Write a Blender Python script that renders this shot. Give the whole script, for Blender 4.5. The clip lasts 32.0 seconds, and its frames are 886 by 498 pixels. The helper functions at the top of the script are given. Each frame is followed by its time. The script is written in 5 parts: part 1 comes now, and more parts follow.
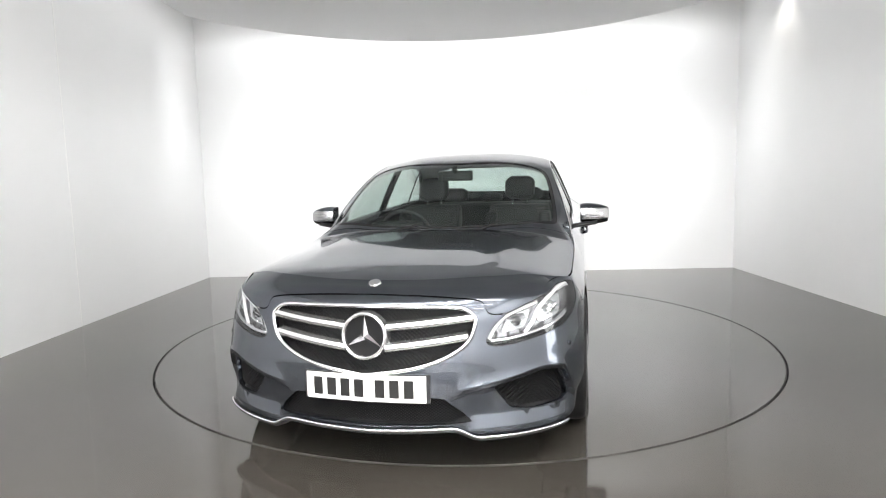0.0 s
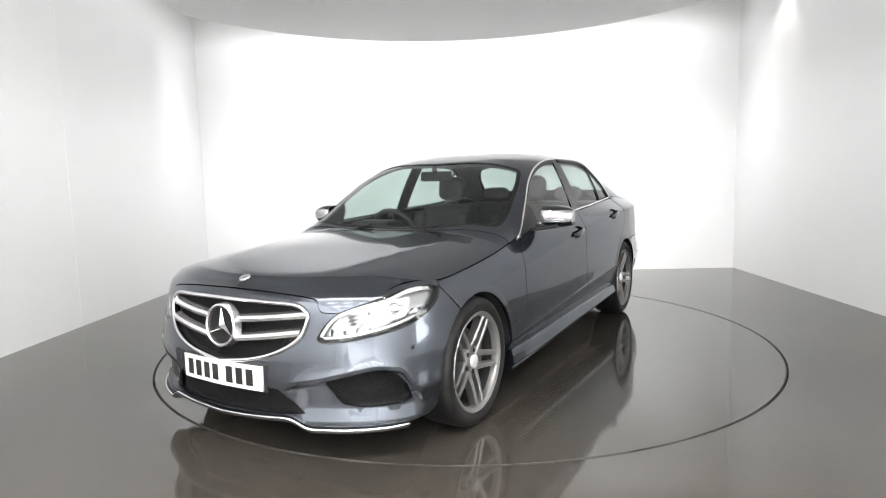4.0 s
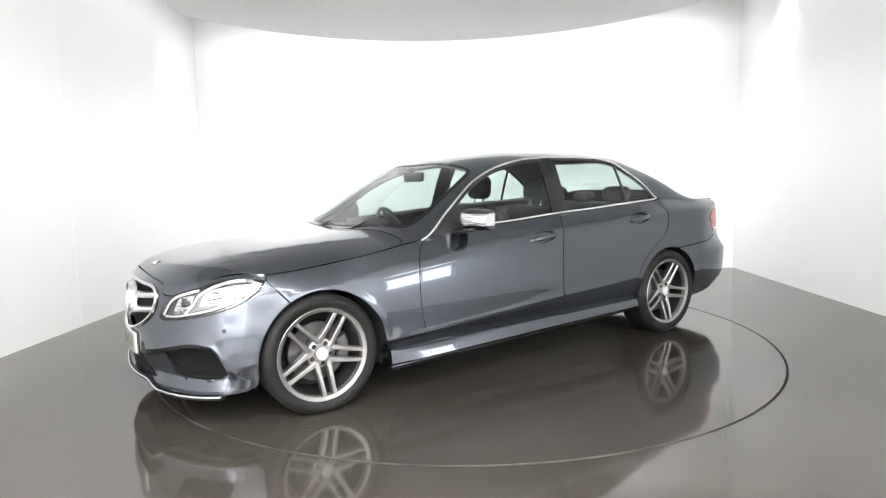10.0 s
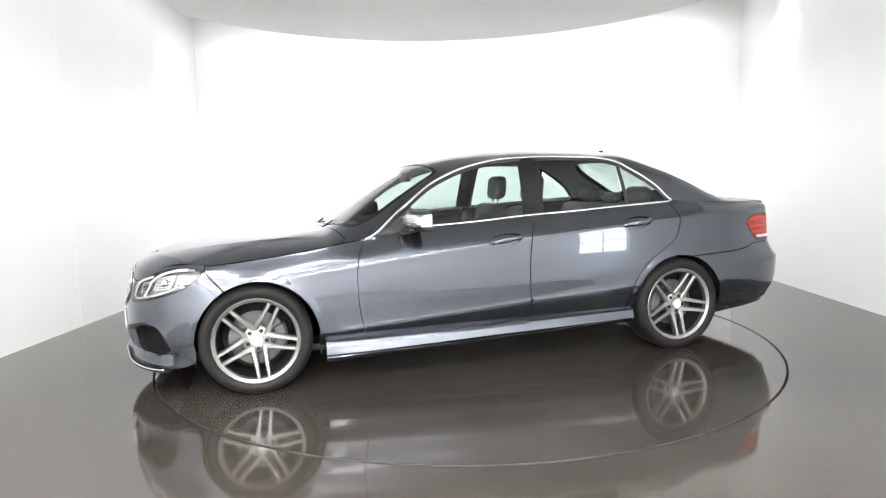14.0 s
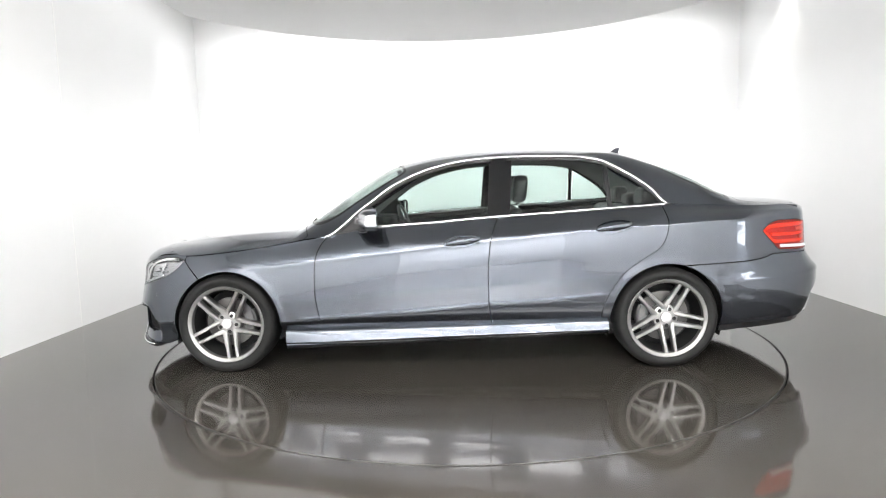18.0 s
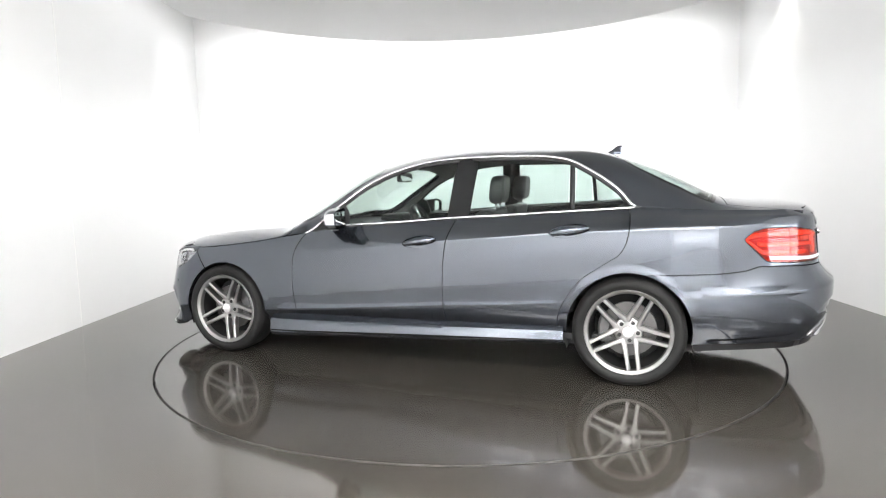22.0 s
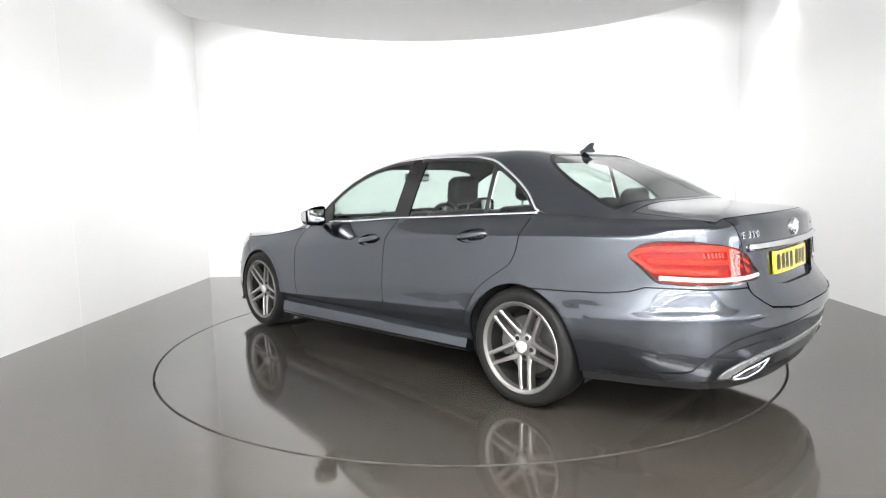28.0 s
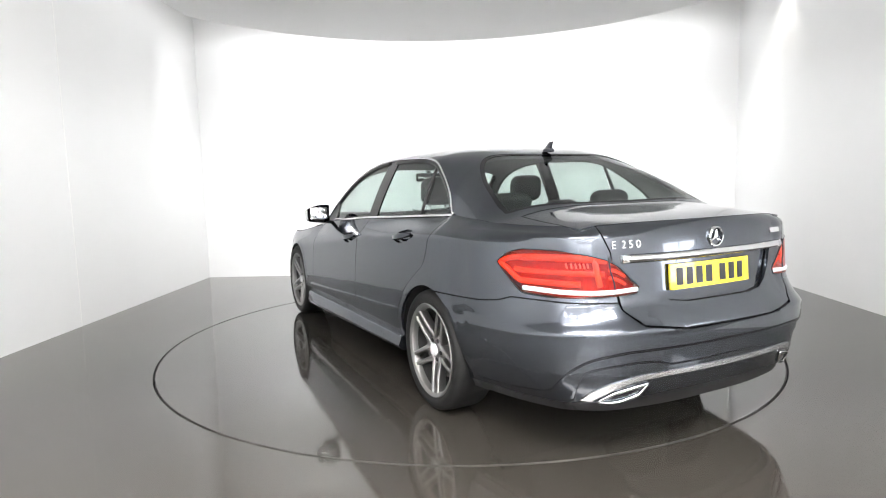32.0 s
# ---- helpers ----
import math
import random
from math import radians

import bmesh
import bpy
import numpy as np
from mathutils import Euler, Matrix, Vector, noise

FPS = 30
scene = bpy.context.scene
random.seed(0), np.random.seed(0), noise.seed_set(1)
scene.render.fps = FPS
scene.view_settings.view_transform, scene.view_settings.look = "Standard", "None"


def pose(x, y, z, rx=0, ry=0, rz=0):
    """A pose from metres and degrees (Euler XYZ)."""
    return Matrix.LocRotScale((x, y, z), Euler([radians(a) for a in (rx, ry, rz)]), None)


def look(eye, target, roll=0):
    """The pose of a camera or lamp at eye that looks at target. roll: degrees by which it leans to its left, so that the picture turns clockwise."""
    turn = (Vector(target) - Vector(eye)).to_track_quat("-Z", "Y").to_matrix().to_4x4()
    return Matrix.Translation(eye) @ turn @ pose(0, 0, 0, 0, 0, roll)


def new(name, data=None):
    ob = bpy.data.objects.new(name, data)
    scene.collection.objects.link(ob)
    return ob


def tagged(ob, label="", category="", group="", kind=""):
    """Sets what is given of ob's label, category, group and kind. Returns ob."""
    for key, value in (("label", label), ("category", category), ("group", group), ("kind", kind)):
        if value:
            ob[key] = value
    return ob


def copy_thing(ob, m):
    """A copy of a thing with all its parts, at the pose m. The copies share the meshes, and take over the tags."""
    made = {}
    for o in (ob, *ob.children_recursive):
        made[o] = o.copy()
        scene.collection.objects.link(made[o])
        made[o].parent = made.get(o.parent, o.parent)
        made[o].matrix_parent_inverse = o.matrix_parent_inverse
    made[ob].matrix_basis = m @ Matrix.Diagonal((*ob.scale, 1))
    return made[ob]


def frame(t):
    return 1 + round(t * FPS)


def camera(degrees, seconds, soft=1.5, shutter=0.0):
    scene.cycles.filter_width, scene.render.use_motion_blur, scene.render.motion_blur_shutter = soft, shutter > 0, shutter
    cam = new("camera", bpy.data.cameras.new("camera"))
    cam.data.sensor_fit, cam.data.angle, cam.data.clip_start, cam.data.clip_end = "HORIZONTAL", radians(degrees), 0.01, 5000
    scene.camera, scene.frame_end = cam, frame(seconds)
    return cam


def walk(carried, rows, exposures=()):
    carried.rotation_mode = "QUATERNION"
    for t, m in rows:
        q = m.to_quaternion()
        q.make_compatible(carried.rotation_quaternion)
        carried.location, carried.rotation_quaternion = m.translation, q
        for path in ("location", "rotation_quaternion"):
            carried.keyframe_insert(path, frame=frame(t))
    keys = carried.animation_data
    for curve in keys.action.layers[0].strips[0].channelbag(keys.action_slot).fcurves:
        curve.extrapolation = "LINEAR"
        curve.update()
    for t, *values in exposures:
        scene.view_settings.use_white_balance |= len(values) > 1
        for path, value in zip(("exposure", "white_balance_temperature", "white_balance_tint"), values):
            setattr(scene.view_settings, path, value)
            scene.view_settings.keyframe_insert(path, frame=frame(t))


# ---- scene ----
from mathutils.geometry import delaunay_2d_cdt

cam = camera(72.746, 32.0, soft=1.1)
VIEW = look((0.0000, -4.7750, 1.2367), (-0.1635, 0.1906, 0.6744), -1.362)
walk(cam, [(0.0, VIEW), (32.0, VIEW)], exposures=[(0.0, 0.06), (3.0, 0.11), (8.0, 0.37), (13.0, 0.49), (20.0, 0.43), (25.0, 0.48), (29.0, 0.42), (32.0, 0.28)])

# the turn of the table: degrees at t seconds
AXIS_X, AXIS_Y = -0.1302, -0.0494


def turn(t):
    return -101.698 + -4.3670 * t + 0.617 * ((t - 16) / 16) ** 2 + 0.072 * ((t - 16) / 16) ** 3


# ---- world and lights ----
world = bpy.data.worlds.new("world")
scene.world = world
world.use_nodes = True
world.node_tree.nodes["Background"].inputs[0].default_value = (0.75, 0.8, 0.9, 1)
world.node_tree.nodes["Background"].inputs[1].default_value = 0.05


def area_lamp(name, eye, target, wide, deep, watts, colour=(0.985, 0.995, 1.0), spread=180):
    d = bpy.data.lights.new(name, "AREA")
    d.shape, d.size, d.size_y, d.energy, d.color = "RECTANGLE", wide, deep, watts, colour
    d.spread = radians(spread)
    ob = new(name, d)
    ob.matrix_world = look(eye, target)
    return ob


def spot_lamp(name, eye, target, watts, angle=70, blend=0.7, colour=(1, 0.95, 0.86)):
    d = bpy.data.lights.new(name, "SPOT")
    d.energy, d.spot_size, d.spot_blend, d.color, d.shadow_soft_size = watts, radians(angle), blend, colour, 0.05
    ob = new(name, d)
    ob.matrix_world = look(eye, target)
    return ob


# wall washers on the high ceiling, hidden behind the round canopy
# the long strips are added for an even wash in place of single spots
area_lamp("wall_fill", (0.05, 2.62, 3.46), (0.05, 3.30, 1.2), 6.2, 0.25, 38, spread=125)
area_lamp("wall_fill", (0.05, 2.55, 3.46), (0.05, 3.27, -0.2), 5.5, 0.25, 54, spread=36)
for x, side in ((-2.75, -1), (2.85, 1)):
    area_lamp("wall_fill", (x, 2.45, 3.46), (x + side * 0.55, 3.27, 0.0), 1.0, 0.3, 3.5, spread=44)
for side, watts in ((-1, 0.74), (1, 0.49)):
    x = 0.06 + side * 2.90
    area_lamp("wall_fill", (x, -0.9, 3.46), (x + side * 0.9, -0.9, 1.7), 7.4, 0.25, 19 * watts, spread=130)
    area_lamp("wall_fill", (x, -0.9, 3.46), (x + side * 0.65, -0.9, -0.2), 7.4, 0.25, 33 * watts, spread=40)
for x in (-2.0, 2.1):
    spot_lamp("wall_washer", (x, 2.95, 3.44), (x, 3.25, 2.4), 8, 75)
spot_lamp("wall_washer", (3.32, 2.16, 3.44), (3.55, 2.16, 2.5), 20, 62)
spot_lamp("wall_washer", (-3.22, -0.35, 3.44), (-3.44, -0.35, 2.5), 12, 62)
# added warm fill, unseen, that brightens the floor before the turntable
area_lamp("approach_fill", (-0.1, -4.6, 3.46), (-0.1, -4.3, 0), 4.6, 0.5, 185, colour=(1, 0.97, 0.93), spread=100)
# added unseen strips that brighten the walls behind the camera for the car's reflections
area_lamp("wall_fill", (-2.85, -13.2, 3.46), (-3.75, -13.2, 1.4), 16.4, 0.25, 640, spread=130)
area_lamp("wall_fill", (2.95, -13.2, 3.46), (3.85, -13.2, 1.4), 16.4, 0.25, 640, spread=130)
area_lamp("wall_fill", (0.05, -21.1, 3.46), (0.05, -22.2, 1.6), 6.6, 0.25, 520, spread=110)


# ---- materials ----
def mat(name, colour, rough=0.5, metal=0.0, noise_scale=0.0, vary=0.0, bump=0.0, bump_scale=60.0, coat=0.0, spec=0.5, coat_rough=0.03):
    m = bpy.data.materials.new(name)
    m.use_nodes = True
    nt = m.node_tree
    b = nt.nodes["Principled BSDF"]
    b.inputs["Base Color"].default_value = (*colour, 1)
    b.inputs["Roughness"].default_value = rough
    b.inputs["Metallic"].default_value = metal
    b.inputs["Coat Weight"].default_value = coat
    b.inputs["Coat Roughness"].default_value = coat_rough
    b.inputs["Specular IOR Level"].default_value = spec
    tc = nt.nodes.new("ShaderNodeTexCoord")
    if vary:
        n = nt.nodes.new("ShaderNodeTexNoise")
        n.inputs["Scale"].default_value = noise_scale
        n.inputs["Detail"].default_value = 6
        nt.links.new(tc.outputs["Object"], n.inputs["Vector"])
        r = nt.nodes.new("ShaderNodeValToRGB")
        r.color_ramp.elements[0].position, r.color_ramp.elements[1].position = 0.3, 0.7
        r.color_ramp.elements[0].color = (*[c * (1 - vary) for c in colour], 1)
        r.color_ramp.elements[1].color = (*[min(1, c * (1 + vary)) for c in colour], 1)
        nt.links.new(n.outputs["Fac"], r.inputs["Fac"])
        nt.links.new(r.outputs["Color"], b.inputs["Base Color"])
        mr = nt.nodes.new("ShaderNodeMapRange")
        mr.inputs["To Min"].default_value, mr.inputs["To Max"].default_value = rough * 0.85, min(1, rough * 1.15)
        nt.links.new(n.outputs["Fac"], mr.inputs["Value"])
        nt.links.new(mr.outputs["Result"], b.inputs["Roughness"])
    if bump:
        n2 = nt.nodes.new("ShaderNodeTexNoise")
        n2.inputs["Scale"].default_value = bump_scale
        n2.inputs["Detail"].default_value = 4
        nt.links.new(tc.outputs["Object"], n2.inputs["Vector"])
        bp = nt.nodes.new("ShaderNodeBump")
        bp.inputs["Strength"].default_value = bump
        bp.inputs["Distance"].default_value = 0.01
        nt.links.new(n2.outputs["Fac"], bp.inputs["Height"])
        nt.links.new(bp.outputs["Normal"], b.inputs["Normal"])
    return m


def glass_mat(name, tint, f0=0.04, rough=0.0, gain=0.9):
    """Clear pane: see-through with a tint, mirror-like towards grazing angles on both faces."""
    m = bpy.data.materials.new(name)
    m.use_nodes = True
    nt = m.node_tree
    nt.nodes.remove(nt.nodes["Principled BSDF"])
    out = nt.nodes["Material Output"]
    tr, gl, mx, fr, pw, mr = (nt.nodes.new("ShaderNode" + k) for k in ("BsdfTransparent", "BsdfGlossy", "MixShader", "LayerWeight", "Math", "MapRange"))
    tr.inputs[0].default_value = (*tint, 1)
    gl.inputs["Roughness"].default_value = rough
    fr.inputs["Blend"].default_value = 0.5
    pw.operation = "POWER"
    pw.inputs[1].default_value = 4.0
    mr.inputs["To Min"].default_value, mr.inputs["To Max"].default_value = f0, gain
    nt.links.new(fr.outputs["Facing"], pw.inputs[0])
    nt.links.new(pw.outputs[0], mr.inputs["Value"])
    nt.links.new(mr.outputs["Result"], mx.inputs[0])
    nt.links.new(tr.outputs[0], mx.inputs[1])
    nt.links.new(gl.outputs[0], mx.inputs[2])
    nt.links.new(mx.outputs[0], out.inputs["Surface"])
    return m


def glow_mat(name, colour, power):
    m = bpy.data.materials.new(name)
    m.use_nodes = True
    b = m.node_tree.nodes["Principled BSDF"]
    b.inputs["Base Color"].default_value = (*colour, 1)
    b.inputs["Emission Color"].default_value = (*colour, 1)
    b.inputs["Emission Strength"].default_value = power
    return m


WALL = mat("wall_paint", (0.80, 0.80, 0.80), 0.55, noise_scale=0.8, vary=0.02, bump=0.05, bump_scale=25)
CEIL = mat("ceiling_paint", (0.84, 0.84, 0.84), 0.8, noise_scale=1.0, vary=0.02)
FLOOR = mat("floor_resin", (0.044, 0.0392, 0.0338), 0.075, noise_scale=1.3, vary=0.14, bump=0.008, bump_scale=6, spec=0.78)
GROOVE = mat("groove_dark", (0.02, 0.02, 0.02), 0.7)
EDGE = mat("ring_edge", (0.07, 0.067, 0.063), 0.45, metal=0.5, noise_scale=5, vary=0.5)
PAINT = mat("car_paint", (0.070, 0.079, 0.097), 0.22, metal=0.92, coat=1.0, coat_rough=0.012)
PAINT.node_tree.nodes["Principled BSDF"].inputs["Specular Tint"].default_value = (0.42, 0.44, 0.47, 1)
PAINT.node_tree.nodes["Principled BSDF"].inputs["Coat IOR"].default_value = 1.55
BLACK = mat("black_plastic", (0.012, 0.012, 0.013), 0.4)
GLOSSY_BLACK = mat("gloss_black", (0.008, 0.008, 0.009), 0.08)
LINER = mat("wheel_well_felt", (0.010, 0.010, 0.010), 0.9, bump=0.3, bump_scale=200)
CHROME = mat("chrome", (0.80, 0.80, 0.81), 0.08, metal=1.0)
SILVER = mat("satin_silver", (0.74, 0.74, 0.75), 0.25, metal=0.9)
ALLOY = mat("alloy", (0.38, 0.375, 0.37), 0.40, metal=1.0)
BARREL = mat("rim_barrel", (0.03, 0.03, 0.03), 0.45, metal=0.5)
TYRE = mat("tyre_rubber", (0.0085, 0.0085, 0.0085), 0.6, spec=0.3, noise_scale=30, vary=0.25, bump=0.15, bump_scale=150)
DISC = mat("brake_steel", (0.13, 0.127, 0.125), 0.45, metal=0.9)
GLASS = glass_mat("car_glass", (0.67, 0.75, 0.72), 0.06)
CLEAR = glass_mat("lamp_glass", (0.96, 0.97, 0.98), 0.06)
RED_LENS = glass_mat("red_lamp_glass", (0.95, 0.20, 0.09), 0.045)
RED_CORE = mat("red_lamp_core", (0.36, 0.035, 0.02), 0.30)
RED_GUIDE = mat("red_light_guide", (0.90, 0.42, 0.30), 0.22)
WHITE_PLASTIC = mat("white_plastic", (0.78, 0.77, 0.76), 0.3)
LAMP_GREY = mat("lamp_housing", (0.42, 0.42, 0.43), 0.25, metal=0.75)
MESH_BLACK = mat("mesh_black", (0.006, 0.006, 0.0065), 0.7, spec=0.25)
LAMP_CHROME = mat("lamp_chrome", (0.70, 0.70, 0.71), 0.14, metal=1.0)
RIM = mat("rim_alloy", (0.29, 0.285, 0.28), 0.44, metal=0.9)
INDICATOR = mat("indicator_silver", (0.62, 0.62, 0.63), 0.13, metal=0.85)
CALIPER = mat("caliper_grey", (0.13, 0.13, 0.13), 0.5, metal=0.5)
PLATE_WHITE = mat("plate_white", (0.82, 0.82, 0.80), 0.25, noise_scale=9, vary=0.03, coat=1.0)
PLATE_YELLOW = mat("plate_yellow", (0.80, 0.62, 0.03), 0.25, noise_scale=9, vary=0.03, coat=1.0)
INK = mat("plate_ink", (0.012, 0.012, 0.012), 0.35)
CLOTH = mat("roof_lining", (0.22, 0.22, 0.22), 0.9, bump=0.1, bump_scale=400)
LEATHER = mat("black_leather", (0.026, 0.026, 0.027), 0.42, noise_scale=12, vary=0.15, bump=0.008, bump_scale=60)
TRIM = mat("dark_trim", (0.016, 0.016, 0.017), 0.6, noise_scale=8, vary=0.12)


# ---- mesh helpers ----
def mesh_of(name, verts, faces, material, normals=None, smooth=True):
    me = bpy.data.meshes.new(name)
    me.from_pydata([tuple(v) for v in verts], [], [tuple(f) for f in faces])
    me.materials.append(material)
    if smooth:
        me.polygons.foreach_set("use_smooth", [True] * len(me.polygons))
    me.update()
    if normals is not None:
        me.normals_split_custom_set_from_vertices([tuple(n) for n in normals])
    return me


def part(name, data, parent, label="", m=None):
    ob = new(name, data)
    ob.parent = parent
    if m is not None:
        ob.matrix_basis = m
    if label:
        ob["label"] = label
    return ob


def bm_mesh(name, bm, material, smooth=True, recalc=True):
    if recalc:
        bmesh.ops.recalc_face_normals(bm, faces=bm.faces)
    me = bpy.data.meshes.new(name)
    bm.to_mesh(me)
    bm.free()
    me.materials.append(material)
    if smooth:
        me.polygons.foreach_set("use_smooth", [True] * len(me.polygons))
        me.set_sharp_from_angle(angle=radians(35))
    return me


def box_bm(x0, x1, y0, y1, z0, z1, bevel=0.0, segments=2):
    bm = bmesh.new()
    bmesh.ops.create_cube(bm, size=1)
    for v in bm.verts:
        v.co = ((x0 + x1) / 2 + v.co.x * (x1 - x0), (y0 + y1) / 2 + v.co.y * (y1 - y0), (z0 + z1) / 2 + v.co.z * (z1 - z0))
    if bevel:
        bmesh.ops.bevel(bm, geom=list(bm.edges), offset=bevel, segments=segments, affect="EDGES", profile=0.6)
    return bm


def spin_bm(profile, steps=64, closed=False):
    """Profile of (radius, height) turned round z."""
    bm = bmesh.new()
    rings = []
    for k in range(steps):
        a = 2 * math.pi * k / steps
        rings.append([bm.verts.new((r * math.cos(a), r * math.sin(a), h)) for r, h in profile])
    n = len(profile)
    for k in range(steps):
        a, b = rings[k], rings[(k + 1) % steps]
        for j in range(n if closed else n - 1):
            bm.faces.new((a[j], a[(j + 1) % n], b[(j + 1) % n], b[j]))
    return bm


def sweep_mesh(name, path, radius, material, sides=8, closed=False, flat=1.0, up=(0, 0, 1), ends=True):
    """A tube of oval section along a path; flat squeezes it along up."""
    pts = [Vector(q) for q in path]
    n = len(pts)
    verts, faces = [], []
    for i, q in enumerate(pts):
        a = pts[(i - 1) % n] if (closed or i) else q
        b = pts[(i + 1) % n] if (closed or i < n - 1) else q
        d = (b - a).normalized()
        s = d.cross(Vector(up)).normalized()
        u = s.cross(d).normalized()
        r = radius[i] if isinstance(radius, (list, tuple)) else radius
        for k in range(sides):
            w = 2 * math.pi * k / sides
            verts.append(q + s * (r * math.cos(w)) + u * (r * flat * math.sin(w)))
    for i in range(n if closed else n - 1):
        for k in range(sides):
            i2 = (i + 1) % n
            faces.append((i * sides + k, i * sides + (k + 1) % sides, i2 * sides + (k + 1) % sides, i2 * sides + k))
    if not closed and ends:
        faces.append(tuple(range(sides - 1, -1, -1)))
        faces.append(tuple((n - 1) * sides + k for k in range(sides)))
    return mesh_of(name, verts, faces, material)


def hermite(xs, ys):
    """A smooth curve without overshoot through a few knots."""
    o = np.argsort(xs)
    xs, ys = np.array(xs, float)[o], np.array(ys, float)[o]
    h, d = np.diff(xs), np.diff(ys) / np.diff(xs)
    m = np.zeros(len(xs))
    m[0], m[-1] = d[0], d[-1]
    for k in range(1, len(xs) - 1):
        if d[k - 1] * d[k] > 0:
            w1, w2 = 2 * h[k] + h[k - 1], h[k] + 2 * h[k - 1]
            m[k] = (w1 + w2) / (w1 / d[k - 1] + w2 / d[k])

    def f(x):
        x = np.clip(np.asarray(x, float), xs[0], xs[-1])
        k = np.clip(np.searchsorted(xs, x) - 1, 0, len(xs) - 2)
        t = (x - xs[k]) / h[k]
        return ((1 + 2 * t) * (1 - t) ** 2 * ys[k] + t * (1 - t) ** 2 * h[k] * m[k] + t * t * (3 - 2 * t) * ys[k + 1] + t * t * (t - 1) * h[k] * m[k + 1])
    return f


def hermite_rows(K, V, z):
    """The same, with knots of its own for each row."""
    h = np.diff(K, axis=1)
    d = np.diff(V, axis=1) / h
    m = np.zeros_like(V)
    m[:, 0], m[:, -1] = d[:, 0], d[:, -1]
    a, b = d[:, :-1], d[:, 1:]
    with np.errstate(all="ignore"):
        mid = np.where(a * b > 0, 3 * (h[:, 1:] + h[:, :-1]) / ((2 * h[:, 1:] + h[:, :-1]) / a + (h[:, 1:] + 2 * h[:, :-1]) / b), 0)
    m[:, 1:-1] = np.nan_to_num(mid)
    z = np.clip(z, K[:, 0], K[:, -1])
    k = np.clip((z[:, None] > K).sum(1) - 1, 0, K.shape[1] - 2)
    r = np.arange(len(z))
    t, hk = (z - K[r, k]) / h[r, k], h[r, k]
    return ((1 + 2 * t) * (1 - t) ** 2 * V[r, k] + t * (1 - t) ** 2 * hk * m[r, k] + t * t * (3 - 2 * t) * V[r, k + 1] + t * t * (t - 1) * hk * m[r, k + 1])


def rounded(pts, closed=False, per=8):
    """Catmull-Rom through a few points."""
    q = [np.array(a, float) for a in pts]
    n, out = len(q), []
    for i in range(n if closed else n - 1):
        a, b, c, d = q[(i - 1) % n] if closed or i else q[0], q[i], q[(i + 1) % n], q[(i + 2) % n] if closed or i < n - 2 else q[-1]
        for k in range(per):
            t = k / per
            out.append(0.5 * (2 * b + (c - a) * t + (2 * a - 5 * b + 4 * c - d) * t * t + (3 * b - a - 3 * c + d) * t ** 3))
    if not closed:
        out.append(q[-1])
    return [tuple(o) for o in out]


def dense(loop, step):
    out = []
    for a, b in zip(loop, loop[1:] + loop[:1]):
        n = max(1, int(math.ceil(math.dist(a, b) / step)))
        out += [(a[0] + (b[0] - a[0]) * k / n, a[1] + (b[1] - a[1]) * k / n) for k in range(n)]
    return out


def inside(pts, loop):
    x, y = pts[:, 0], pts[:, 1]
    c = np.zeros(len(pts), bool)
    for (ax, ay), (bx, by) in zip(loop, loop[1:] + loop[:1]):
        if ay == by:
            continue
        c ^= ((ay > y) != (by > y)) & (x < (bx - ax) * (y - ay) / (by - ay) + ax)
    return c


def near_loop(pts, loop, d):
    q = np.array(loop)
    return np.array([((q - a) ** 2).sum(1).min() < d * d for a in pts]) if len(pts) else np.zeros(0, bool)


